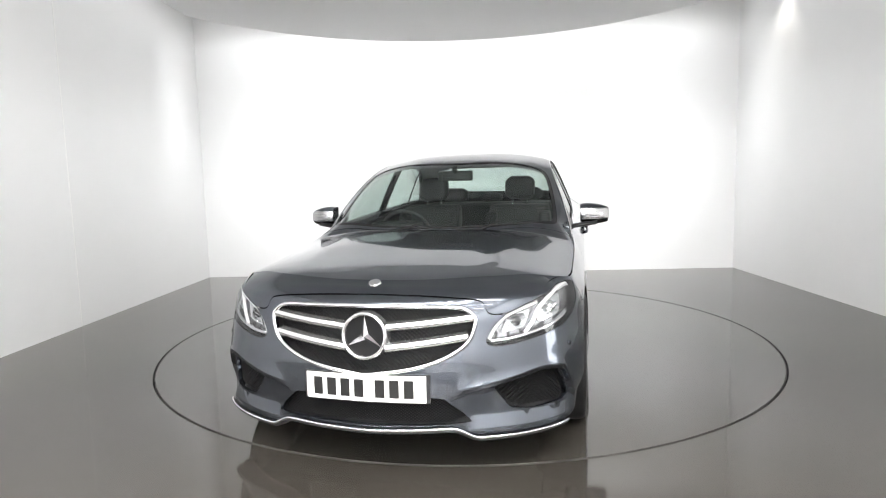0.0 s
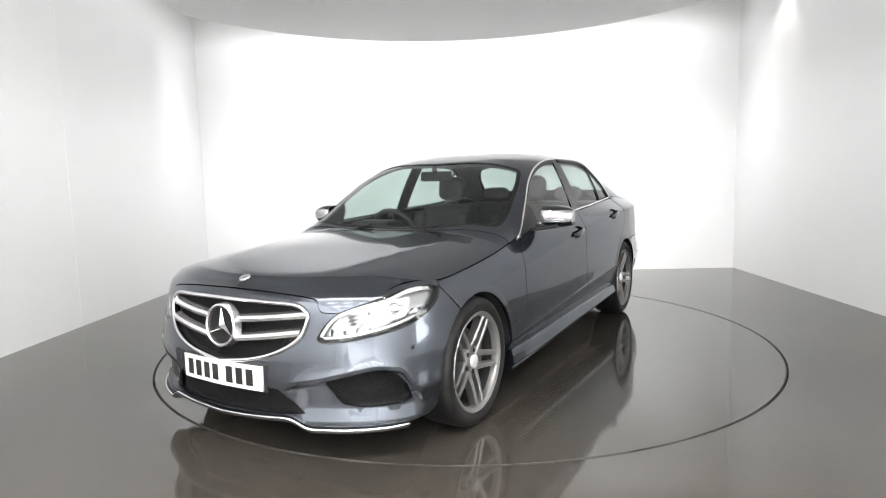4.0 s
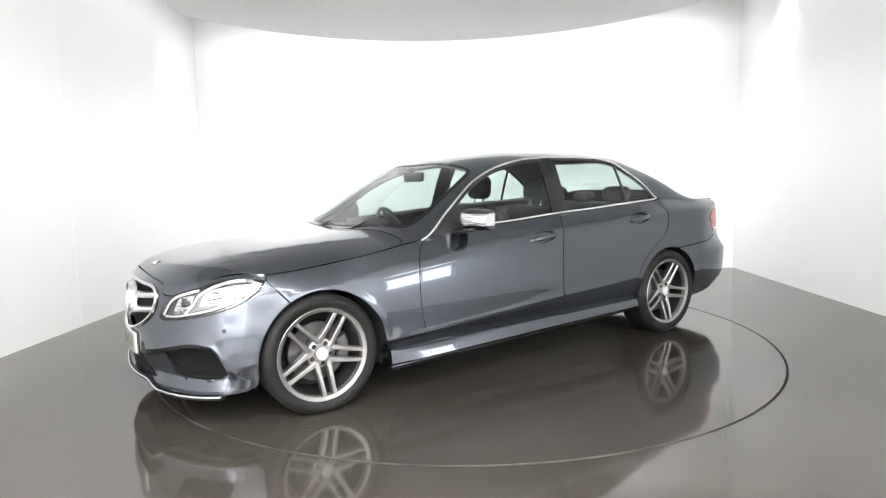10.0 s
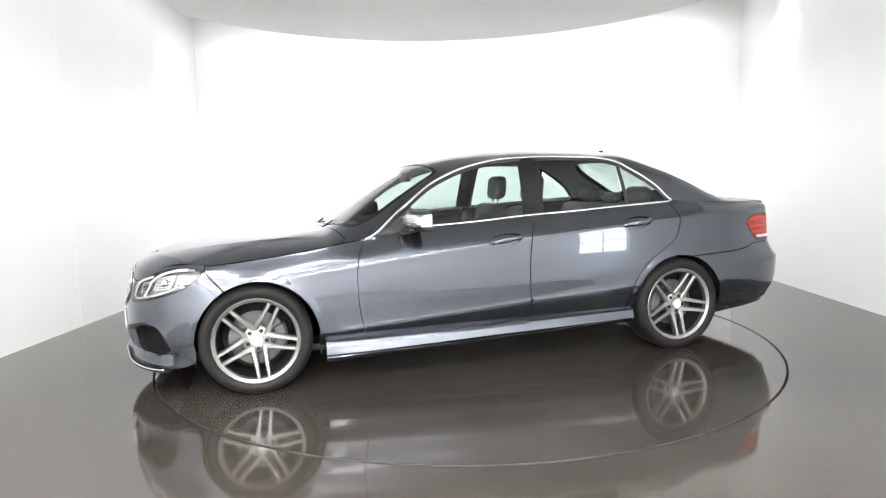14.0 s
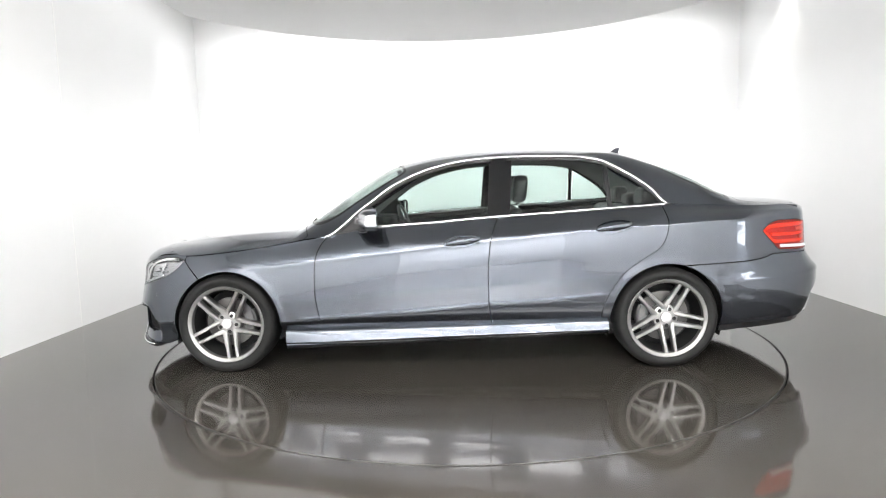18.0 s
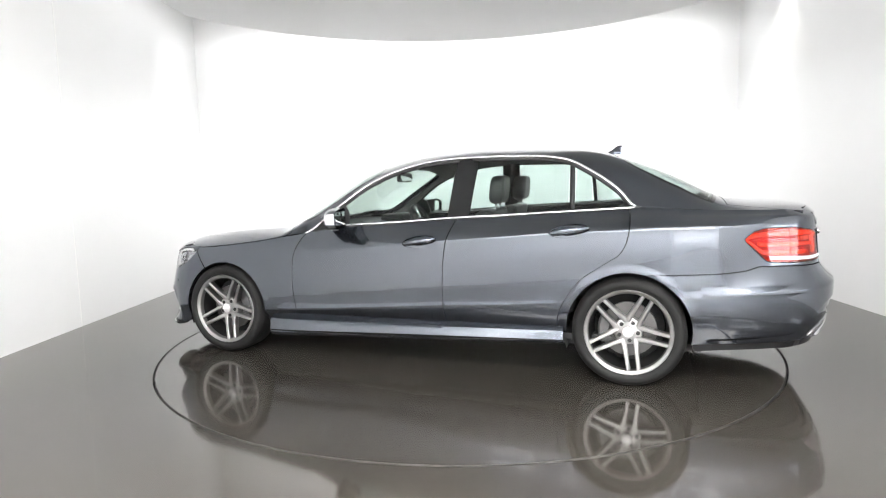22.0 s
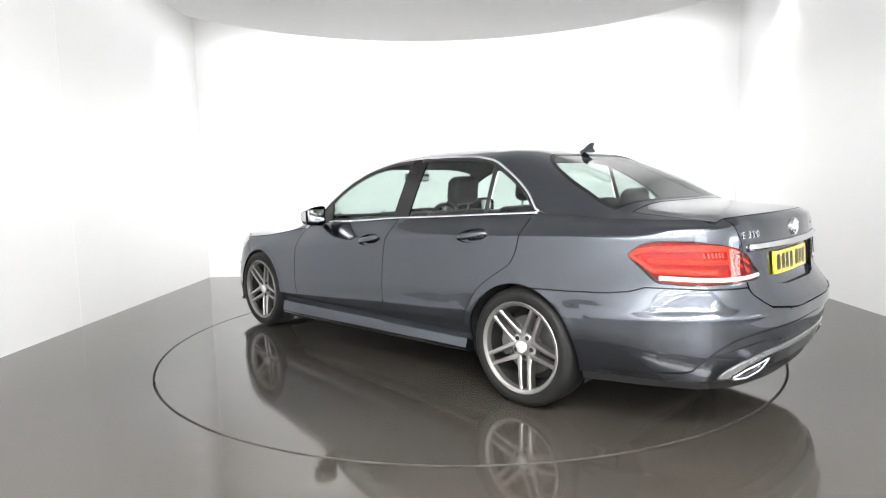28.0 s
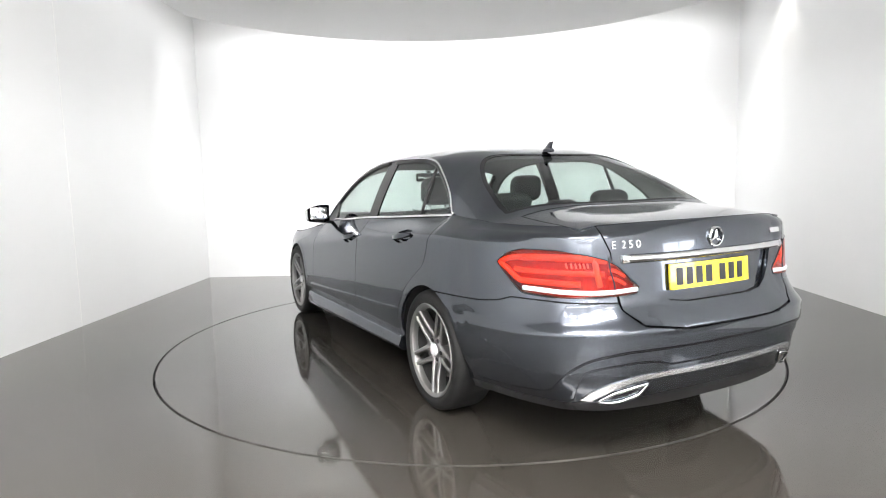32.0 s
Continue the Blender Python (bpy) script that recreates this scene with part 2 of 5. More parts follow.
def sheet(name, surface, loop, material, step=0.035, holes=(), flange=0.016, flip=False, folds=()):
    """A panel cut out of a surface: a loop in its own two coordinates, with holes, bent edges all round."""
    loops = [dense(list(loop), step)] + [dense(list(h), step) for h in holes]
    edge_pts = [q for l in loops for q in l]
    a = np.array(edge_pts)
    lo, hi = a.min(0), a.max(0)
    gx, gy = np.meshgrid(np.arange(lo[0] + step / 2, hi[0], step), np.arange(lo[1] + step / 2, hi[1], step))
    g = np.c_[gx.ravel(), gy.ravel()]
    keep = inside(g, loops[0])
    for h in loops[1:]:
        keep &= ~inside(g, h)
    g = g[keep]
    g = g[~near_loop(g, edge_pts, step * 0.5)]
    runs = []
    for line in folds:
        q = np.array(line, float)
        ok = inside(q, loops[0])
        for h in loops[1:]:
            ok &= ~inside(q, h)
        ok[ok] = ~near_loop(q[ok], edge_pts, 0.004)
        run = []
        for k, good in enumerate(ok):
            if good:
                run.append(tuple(q[k]))
            if run and (not good or k == len(ok) - 1):
                runs.append(run)
                run = []
    if runs:
        g = g[~near_loop(g, [q for r in runs for q in r], 0.011)]
        a = np.vstack([a] + [np.array(r) for r in runs])
    pts = np.vstack([a, g])
    edges, n0 = [], 0
    for l in loops:
        edges += [(n0 + k, n0 + (k + 1) % len(l)) for k in range(len(l))]
        n0 += len(l)
    for r in runs:
        edges += [(n0 + k, n0 + k + 1) for k in range(len(r) - 1)]
        n0 += len(r)
    v, e, f, *_ = delaunay_2d_cdt([Vector(q) for q in pts], edges, [], 0, 1e-6)
    v = np.array([(q.x, q.y) for q in v])
    f = np.array([t for t in f if len(t) == 3])
    c = v[f].mean(1)
    keep = inside(c, loops[0])
    for h in loops[1:]:
        keep &= ~inside(c, h)
    f = f[keep]
    d = 0.0015
    P = surface(v[:, 0], v[:, 1])
    N = np.cross(surface(v[:, 0] + d, v[:, 1]) - surface(v[:, 0] - d, v[:, 1]), surface(v[:, 0], v[:, 1] + d) - surface(v[:, 0], v[:, 1] - d))
    N /= np.maximum(np.linalg.norm(N, axis=1, keepdims=True), 1e-12)
    if flip:
        N = -N
    tri = np.cross(P[f[:, 1]] - P[f[:, 0]], P[f[:, 2]] - P[f[:, 0]])
    bad = (tri * N[f[:, 0]]).sum(1) < 0
    f[bad] = f[bad][:, ::-1]
    faces = [tuple(t) for t in f]
    if flange:
        count = {}
        for t in faces:
            for k in range(3):
                count[(t[k], t[(k + 1) % 3])] = True
        rim = [ab for ab in count if (ab[1], ab[0]) not in count]
        ids = {}
        extra, extra_n = [], []
        for ab in rim:
            for q in ab:
                if q not in ids:
                    ids[q] = len(P) + len(extra)
                    extra += [P[q], P[q] - N[q] * flange]
                    extra_n += [N[q], N[q]]
        base = len(P)
        tangent = {}
        for q0, q1 in rim:
            side = np.cross(P[q1] - P[q0], N[q0])
            side /= max(np.linalg.norm(side), 1e-9)
            for q in (q0, q1):
                tangent[q] = tangent.get(q, 0) + side
            faces.append((ids[q1], ids[q0], ids[q0] + 1, ids[q1] + 1))
        for q, side in tangent.items():
            w = side / max(np.linalg.norm(side), 1e-9)
            extra_n[ids[q] - base] = extra_n[ids[q] - base + 1] = w
        P, N = np.vstack([P, extra]), np.vstack([N, extra_n])
    return mesh_of(name, P, faces, material, N)


def mirrored(me):
    """The same mesh on the other side of the car."""
    v = [(a.co.x, -a.co.y, a.co.z) for a in me.vertices]
    f = [tuple(reversed(p.vertices)) for p in me.polygons]
    n = [None] * len(v)
    for p in me.polygons:
        for li in p.loop_indices:
            c = me.corner_normals[li].vector
            n[me.loops[li].vertex_index] = (c.x, -c.y, c.z)
    n = [q or (0, 0, 1) for q in n]
    return mesh_of(me.name, v, f, me.materials[0], n)


# ---- the room ----
def slab(name, x0, x1, y0, y1, z0, z1, material, label):
    ob = new(name, bm_mesh(name, box_bm(x0, x1, y0, y1, z0, z1), material, smooth=False))
    return tagged(ob, label, kind="structure")


Y_BACK, Y_FRONT, X_L, X_R, Z_TOP = 3.27, -22.0, -3.47, 3.59, 3.50
TABLE_R = 2.285
slab("wall_back", X_L - 0.15, X_R + 0.15, Y_BACK, Y_BACK + 0.15, 0, Z_TOP, WALL, "white painted back wall washed by spotlights")
slab("wall_left", X_L - 0.15, X_L, Y_FRONT, Y_BACK, 0, Z_TOP, WALL, "white painted side wall with a panel joint")
slab("wall_right", X_R, X_R + 0.15, Y_FRONT, Y_BACK, 0, Z_TOP, WALL, "white painted side wall under a spotlight")
slab("wall_front", X_L - 0.15, X_R + 0.15, Y_FRONT - 0.15, Y_FRONT, 0, Z_TOP, WALL, "white painted wall behind the camera")
slab("ceiling", X_L - 0.15, X_R + 0.15, Y_FRONT - 0.15, Y_BACK + 0.15, Z_TOP, Z_TOP + 0.1, CEIL, "pale grey painted ceiling")


def floor_and_table():
    n = 160
    bm = bmesh.new()
    inner = [bm.verts.new((TABLE_R * math.cos(2 * math.pi * k / n), TABLE_R * math.sin(2 * math.pi * k / n), 0)) for k in range(n)]
    low = [bm.verts.new((v.co.x, v.co.y, -0.05)) for v in inner]
    outer = []
    for k in range(n):
        a = 2 * math.pi * k / n
        c, s = math.cos(a), math.sin(a)
        cands = []
        if c > 1e-6:
            cands.append((X_R + 0.1) / c)
        if c < -1e-6:
            cands.append((X_L - 0.1) / c)
        if s > 1e-6:
            cands.append((Y_BACK + 0.1) / s)
        if s < -1e-6:
            cands.append((Y_FRONT - 0.1) / s)
        r = min(cands)
        outer.append(bm.verts.new((r * c, r * s, 0)))
    for k in range(n):
        j = (k + 1) % n
        bm.faces.new((inner[k], inner[j], outer[j], outer[k]))
        bm.faces.new((inner[j], inner[k], low[k], low[j]))
    bm.faces.new(list(reversed(low)))
    me = bm_mesh("floor", bm, FLOOR, recalc=False)
    me.materials.append(GROOVE)
    for f in me.polygons:
        f.material_index = 1 if f.center.z < -0.01 else 0
    floor = new("floor", me)
    tagged(floor, "dark grey polished resin floor round the turntable", kind="structure")
    bm = spin_bm([(0.0, 0.0), (TABLE_R - 0.017, 0.0), (TABLE_R - 0.012, -0.003), (TABLE_R - 0.012, -0.04)], n)
    bmesh.ops.remove_doubles(bm, verts=bm.verts, dist=1e-5)
    for f in bm.faces:
        if f.normal.z < -0.5:
            f.normal_flip()
    table = new("turntable", bm_mesh("turntable", bm, FLOOR, smooth=False))
    return tagged(table, "round dark grey resin turntable let into the floor", "turntable")


turntable = floor_and_table()


def canopy():
    """The dropped round ceiling over the table, cut straight along one side."""
    cx, cy, r, z0, z1 = -0.109, -0.475, 2.949, 2.86, 2.98
    loop = []
    for k in range(144):
        a = 2 * math.pi * k / 144
        x, y = cx + r * math.cos(a), cy + r * math.sin(a)
        loop.append((max(x, -2.594), y))
    bm = bmesh.new()
    lo, hi = [bm.verts.new((*q, z0)) for q in loop], [bm.verts.new((*q, z1)) for q in loop]
    bm.faces.new(list(reversed(lo)))
    bm.faces.new(hi)
    for k in range(len(loop)):
        j = (k + 1) % len(loop)
        bm.faces.new((lo[k], lo[j], hi[j], hi[k]))
    ob = new("ceiling_canopy", bm_mesh("ceiling_canopy", bm, CEIL))
    return tagged(ob, "round dropped plaster ceiling over the turntable", kind="structure")


canopy()

# ---- the car: its surfaces ----
# x runs forward, y to its left, z up; the wheelbase is centred on x = 0
PLAN = rounded([(2.275, 0), (2.258, 0.25), (2.205, 0.46), (2.115, 0.65), (1.985, 0.80), (1.82, 0.875), (1.62, 0.905), (1.40, 0.915), (1.0, 0.912), (0.5, 0.913),
                (0, 0.916), (-0.5, 0.919), (-1.0, 0.920), (-1.44, 0.918), (-1.75, 0.910), (-2.0, 0.890), (-2.22, 0.845), (-2.41, 0.755), (-2.53, 0.60), (-2.585, 0.40), (-2.608, 0.20), (-2.612, 0)], per=16)
PLAN = np.array(PLAN)
_len = np.r_[0, np.cumsum(np.linalg.norm(np.diff(PLAN, axis=0), axis=1))]
S_END = _len[-1]


def plan_at(s):
    a = np.abs(s)
    x, y = np.interp(a, _len, PLAN[:, 0]), np.interp(a, _len, PLAN[:, 1])
    return x, y


_ss = np.linspace(0, S_END, 400)
_px, _py = plan_at(_ss)
_ax, _ay = plan_at(np.clip(_ss - 0.03, 0, S_END))
_bx, _by = plan_at(np.clip(_ss + 0.03, 0, S_END))
_nx, _ny = (_by - _ay), -(_bx - _ax)
_nl = np.hypot(_nx, _ny)
_nx, _ny = _nx / _nl, _ny / _nl
_nx[0], _ny[0], _nx[-1], _ny[-1] = 1.0, 0.0, -1.0, 0.0


def s_at_x(x):
    return float(np.interp(-x, -PLAN[:, 0], _len))


def s_front(y):
    return float(np.interp(y, PLAN[:130, 1], _len[:130]))


def s_rear(y):
    return float(np.interp(y, PLAN[::-1][:130, 1], _len[::-1][:130]))


# belt line under the side windows
z_belt = hermite([1.2, 0.77, 0.46, 0.05, -0.36, -0.69, -1.04, -1.45], [0.83, 0.890, 0.938, 0.962, 0.991, 1.006, 1.025, 1.046])
y_belt = hermite([1.2, 0.77, 0, -0.4, -1.0, -1.45], [0.836, 0.815, 0.815, 0.806, 0.782, 0.757])


def glass_y(x, z):
    h = z - z_belt(x)
    return y_belt(x) - 0.36 * h - 0.25 * h * h


# upper surface: centre height, edge width and edge height along x
z_mid = hermite([2.26, 2.20, 2.108, 1.9, 1.65, 1.43, 1.2, 1.03, 1.0, 0.95, 0.6, 0.35, 0.2, 0.0, -0.25, -0.5, -0.75, -1.0, -1.18, -1.5, -1.7, -1.88, -1.97, -2.1, -2.3, -2.45, -2.6],
                [0.735, 0.765, 0.802, 0.842, 0.876, 0.902, 0.923, 0.9375, 0.940, 0.966, 1.205, 1.352, 1.392, 1.424, 1.447, 1.456, 1.454, 1.440, 1.418, 1.318, 1.232, 1.137, 1.098, 1.082, 1.066, 1.046, 1.02])
z_edge = hermite([2.3, 2.2, 2.12, 2.0, 1.85, 1.73, 1.42, 1.1, 0.91, 0.77, 0.526, 0.286, 0.053, -0.215, -0.478, -0.85, -1.034, -1.218, -1.365, -1.476, -1.7, -1.9, -2.2, -2.42, -2.6],
                 [0.655, 0.655, 0.668, 0.735, 0.770, 0.776, 0.802, 0.842, 0.873, 0.893, 1.071, 1.239, 1.331, 1.381, 1.393, 1.387, 1.363, 1.274, 1.170, 1.060, 1.045, 1.035, 1.018, 1.005, 0.99])
_dlo = [0.65, 0.526, 0.286, 0.053, -0.215, -0.478, -0.85, -1.034, -1.218, -1.365]
y_edge = hermite([2.3, 2.2, 2.12, 2.05, 1.95, 1.85, 1.73, 1.42, 1.1, 0.77, *_dlo, -1.476, -1.7, -1.9, -2.2, -2.6],
                 [0.50, 0.52, 0.56, 0.65, 0.745, 0.80, 0.825, 0.832, 0.836, 0.815, *[float(glass_y(q, z_edge(q))) for q in _dlo], 0.757, 0.766, 0.766, 0.738, 0.70])
power = hermite([2.3, 2.1, 1.8, 1.1, 0.8, 0.5, 0.2, -0.9, -1.2, -1.7, -2.0, -2.6], [6.0, 6.0, 4.0, 3.5, 5.0, 4.0, 3.2, 3.2, 6.0, 7.0, 4.0, 3.0])


def top(x, y):
    a = np.abs(y)
    w = a / y_edge(x)
    z = z_mid(x) - (z_mid(x) - z_edge(x)) * np.minimum(w, 1.06) ** power(x)
    # the two long ridges of the bonnet
    ridge = 0.40 + 0.20 * np.clip((2.1 - x) / 1.1, 0, 1)
    rise = np.where(a < ridge, np.exp(-((a - ridge) / 0.08) ** 2), np.exp(-np.abs(a - ridge) / 0.045))
    u, w2 = np.clip((x - 0.98) / 0.25, 0, 1), np.clip((2.06 - x) / 0.45, 0, 1)
    z = z + 0.0042 * rise * u * u * (3 - 2 * u) * w2 * w2 * (3 - 2 * w2)
    return np.c_[x, y, z]


# lower surface: off is the distance inside the plan outline
z_char = hermite([1.6, 1.15, 0.82, 0, -0.68, -1.0, -1.41, -1.75, -2.3], [0.66, 0.698, 0.734, 0.822, 0.880, 0.906, 0.926, 0.942, 0.955])
z_fold = hermite([1.0, 0.80, 0.275, -0.278, -0.818, -1.03, -1.6], [0.35, 0.362, 0.396, 0.436, 0.468, 0.485, 0.50])
_top_off_front = hermite([0, 0.25, 0.5, 0.75, 0.95, 1.15], [0.20, 0.20, 0.20, 0.20, 0.195, 0.17])
S_A, S_B = s_at_x(1.60), s_at_x(-1.85)
_to = []
for _s, _x, _y in zip(_ss, _px, _py):
    _side = _y - float(y_belt(_x) if -1.45 < _x < 0.77 else y_edge(_x))
    _f, _r = float(_top_off_front(_s)), 0.165
    _wf = min(1, max(0, (S_A - 0.08 - _s) / 0.35))
    _wr = min(1, max(0, (_s - S_B) / 0.45))
    _wf, _wr = _wf * _wf * (3 - 2 * _wf), _wr * _wr * (3 - 2 * _wr)
    _to.append(_wf * _f + _wr * _r + (1 - _wf - _wr) * _side)
_to = np.array(_to)
_to = np.convolve(np.pad(_to, 10, mode="edge"), np.hanning(23)[1:-1] / np.hanning(23).sum(), mode="valid")
_tx, _ty = _px - _nx * _to, _py - _ny * _to
_tz = top(_tx, _ty)[:, 2]
_belt = (_px < 0.77) & (_px > -1.45)
_tz = np.where(_belt, z_belt(_px), _tz)


def z_top(s):
    return np.interp(np.abs(s), _ss, _tz)


# the sharp shelf over the side intakes of the front bumper
z_shelf = hermite([0.36, 0.40, 0.52, 0.64, 0.77, 0.87, 0.93, 1.0], [0.355, 0.368, 0.392, 0.418, 0.440, 0.428, 0.36, 0.26])


# the crease, the step and the groove of the rear bumper
z_rear_crease = hermite([4.6, 4.69, 4.88, 5.06, 5.24, 5.38, 5.62, 6.13], [0.552, 0.558, 0.571, 0.581, 0.594, 0.602, 0.611, 0.617])
z_rear_step = hermite([4.70, 4.96, 5.12, 5.23, 5.28, 5.375, 5.442, 5.61, 6.13], [0.298, 0.320, 0.337, 0.356, 0.408, 0.481, 0.511, 0.537, 0.541])
z_rear_groove = hermite([5.30, 5.40, 5.49, 5.62, 5.745, 5.775, 6.13], [0.20, 0.445, 0.469, 0.483, 0.476, 0.461, 0.463])


def skin(s, z, inset=0.0):
    s, z = np.asarray(s, float), np.asarray(z, float)
    a = np.abs(s)
    x, y = plan_at(a)
    nx, ny = np.interp(a, _ss, _nx), np.interp(a, _ss, _ny)
    zt, ot = z_top(a), np.interp(a, _ss, _to)
    o = np.ones_like(a)
    zc, zf = z_char(x), z_fold(x)
    side = hermite_rows(np.c_[0.14 * o, 0.26 * o, zf, zf + 0.10, zf + 0.19, zc, np.maximum(zt, zc + 0.06)], np.c_[0.095 * o, 0.062 * o, 0.002 * o, 0.0025 * o, 0.0065 * o, 0.024 * o, ot], z)
    zn = np.maximum(zt, 0.70)
    front = hermite_rows(np.c_[0.12 * o, 0.22 * o, 0.34 * o, 0.46 * o, 0.60 * o, zn - 0.075, zn - 0.035, zn - 0.013, zn],
                         np.c_[0.02 * o, 0.005 * o, 0.0 * o, 0.004 * o, 0.026 * o, 0.026 + 0.20 * (ot - 0.026), 0.026 + 0.47 * (ot - 0.026), 0.026 + 0.71 * (ot - 0.026), ot], z)
    zr = z_rear_crease(a)
    lean = 0.74 + 0.26 * np.clip((a - 5.3) / 0.35, 0, 1)
    rear = hermite_rows(np.c_[0.20 * o, 0.30 * o, 0.44 * o, zr - 0.05, zr, zr + 0.05, 0.74 * o, 0.90 * o, np.maximum(zt, 1.0) - 0.035, np.maximum(zt, 1.0)],
                        np.c_[0.105 * o, 0.052 * o, 0.009 * o, 0.003 * o, 0.005 * o, 0.044 * lean, 0.09 * lean, 0.105 * lean, 0.118 * lean, ot], z)
    wf = np.clip((S_A + 0.15 - a) / 0.55, 0, 1)
    wr = np.clip((a - S_B) / 0.50, 0, 1)
    wf, wr = wf * wf * (3 - 2 * wf), wr * wr * (3 - 2 * wr)
    off = wf * front + wr * rear + (1 - wf - wr) * side
    flank = np.clip((1.35 - x) / 0.25, 0, 1) * np.clip((x + 2.35) / 0.3, 0, 1)
    off = off - 0.0038 * flank * np.exp(-np.abs(z - zc) / 0.020)
    off = off - 0.004 * flank * np.clip((x + 1.1) / 0.1, 0, 1) * np.clip((1.0 - x) / 0.1, 0, 1) * np.exp(-np.abs(z - zf) / 0.02)
    for wx, wz, rr in ((1.425, 0.322, 0.372), (-1.435, 0.325, 0.372)):
        r = np.hypot(x - wx, z - wz)
        k = np.clip((r - 0.366) / 0.040, 0, 1)
        off = off - 0.0024 * (1 - k * k * (3 - 2 * k)) * np.clip((z - 0.22) / 0.12, 0, 1)
    below = np.clip((z_shelf(a) - z) / 0.016, 0, 1)
    scoop = np.clip((a - 0.36) / 0.10, 0, 1) * np.clip((0.99 - a) / 0.05, 0, 1) * np.clip((z - 0.20) / 0.07, 0, 1)
    off = off + 0.024 * wf * below * below * (3 - 2 * below) * scoop
    off = off - 0.012 * wf * np.exp(-np.abs(z - z_shelf(a) - 0.012) / 0.03) * np.clip((a - 0.36) / 0.12, 0, 1) * np.clip((0.95 - a) / 0.10, 0, 1)
    off = off + np.clip((a - 4.58) / 0.1, 0, 1) * (0.006 * (1 - wr) * np.clip((z - zr) / 0.045, 0, 1) * np.clip(1 - (z - zr) / 0.30, 0, 1) - 0.0035 * wr * np.exp(-np.abs(z - zr) / 0.012))
    for line, deep, soft_z in ((z_rear_step, 0.015, 0.012), (z_rear_groove, 0.009, 0.007)):
        k = np.clip((line(a) - z) / soft_z, 0, 1)
        off = off + deep * np.clip((a - 4.74) / 0.08, 0, 1) * k * k * (3 - 2 * k)
    off = off + inset
    return np.c_[x - nx * off, np.sign(np.where(s == 0, 1, s)) * (y - ny * off), z]


def side_glass(x, z, inset=0.0):
    return np.c_[x, glass_y(x, z) - inset, z]


# ---- the car: its panels ----
car = new("car")
tagged(car, "metallic dark grey four-door saloon car parked on the turntable", "car")
ORIGIN = pose(-AXIS_X, -AXIS_Y, 0)


def panel(name, me, label="", parent=None):
    """A mesh in the car's own coordinates."""
    return part(name, me, parent or car, label, ORIGIN if parent is None else None)


def pair(name, me, label="", parents=(None, None)):
    return panel(name, me, label, parents[0]), panel(name, mirrored(me), label, parents[1])


def sx(line):
    return [(s_at_x(x), z) for x, z in line]


def arc(cx, cz, r, a0, a1, n=24):
    return [(cx + r * math.cos(radians(a0 + (a1 - a0) * k / n)), cz + r * math.sin(radians(a0 + (a1 - a0) * k / n))) for k in range(n + 1)]


def top_line(x0, x1, drop=0.004, n=14):
    """Along the upper edge of the flank."""
    a, b = s_at_x(x0), s_at_x(x1)
    return [(a + (b - a) * k / n, float(z_top(a + (b - a) * k / n)) - drop) for k in range(n + 1)]


def sill_z(x):
    return 0.282 - 0.0235 * x


G = 0.0028


def fold_lines(x0, x1):
    """The character line and the lower fold of the doors, with close rows beside them."""
    xs = np.arange(x0, x1, -0.02)
    out = []
    for f in (z_char, z_fold):
        for d in (-0.03, -0.012, 0.0, 0.012, 0.03):
            out.append([(s_at_x(x), float(f(x)) + d) for x in xs])
    return out


FRONT_EDGE = rounded([(0.748, 0.897), (0.803, 0.818), (0.827, 0.726), (0.833, 0.594), (0.827, 0.481), (0.806, 0.367), (0.784, 0.264)], per=5)
B_EDGE = rounded([(-0.366, 0.993), (-0.321, 0.874), (-0.300, 0.729), (-0.294, 0.582), (-0.299, 0.434), (-0.318, 0.290)], per=5)
REAR_EDGE = rounded([(-1.436, 1.045), (-1.441, 0.96), (-1.422, 0.854), (-1.381, 0.784), (-1.33, 0.749), (-1.174, 0.643), (-1.087, 0.535), (-1.034, 0.426), (-1.017, 0.306)], per=5)
ARCH_F, ARCH_R, ARCH = (1.425, 0.322), (-1.435, 0.325), 0.358
SEAM_A, SEAM_B = (1.606, 0.630), (1.711, 0.748)


def arch_lines(cx, cz):
    """Rows round a wheel arch, beside its raised lip."""
    return [[(s_at_x(x), z) for x, z in arc(cx, cz, r, 178, 2, 60)] for r in (0.372, 0.384, 0.397, 0.410, 0.424)]


def shifted(line, d):
    return [(x + d, z) for x, z in line]


fender = sx(shifted(FRONT_EDGE, G)) + sx([(0.9, sill_z(0.9)), (1.02, sill_z(1.02))]) + sx(arc(*ARCH_F, ARCH, 190, 60.5)) \
    + sx([(SEAM_B[0] - G, SEAM_B[1])]) + top_line(1.708, 0.755)[:-1]
pair("front_wing", sheet("front_wing", skin, fender, PAINT, step=0.024, folds=fold_lines(1.3, 0.75) + arch_lines(*ARCH_F)))

door_f = list(reversed(sx(shifted(FRONT_EDGE, -G)))) + top_line(0.742, -0.36)[1:] + sx(shifted(B_EDGE[1:], G)) + sx([(0.2, sill_z(0.2))])


def cup(x, z):
    """Oval hollow behind a door handle."""
    return sx([(x + 0.118 * math.cos(a) + 0.006 * math.sin(a), z - 0.015 * math.cos(a) + 0.038 * math.sin(a)) for a in np.linspace(0, 2 * math.pi, 25)[:-1]])


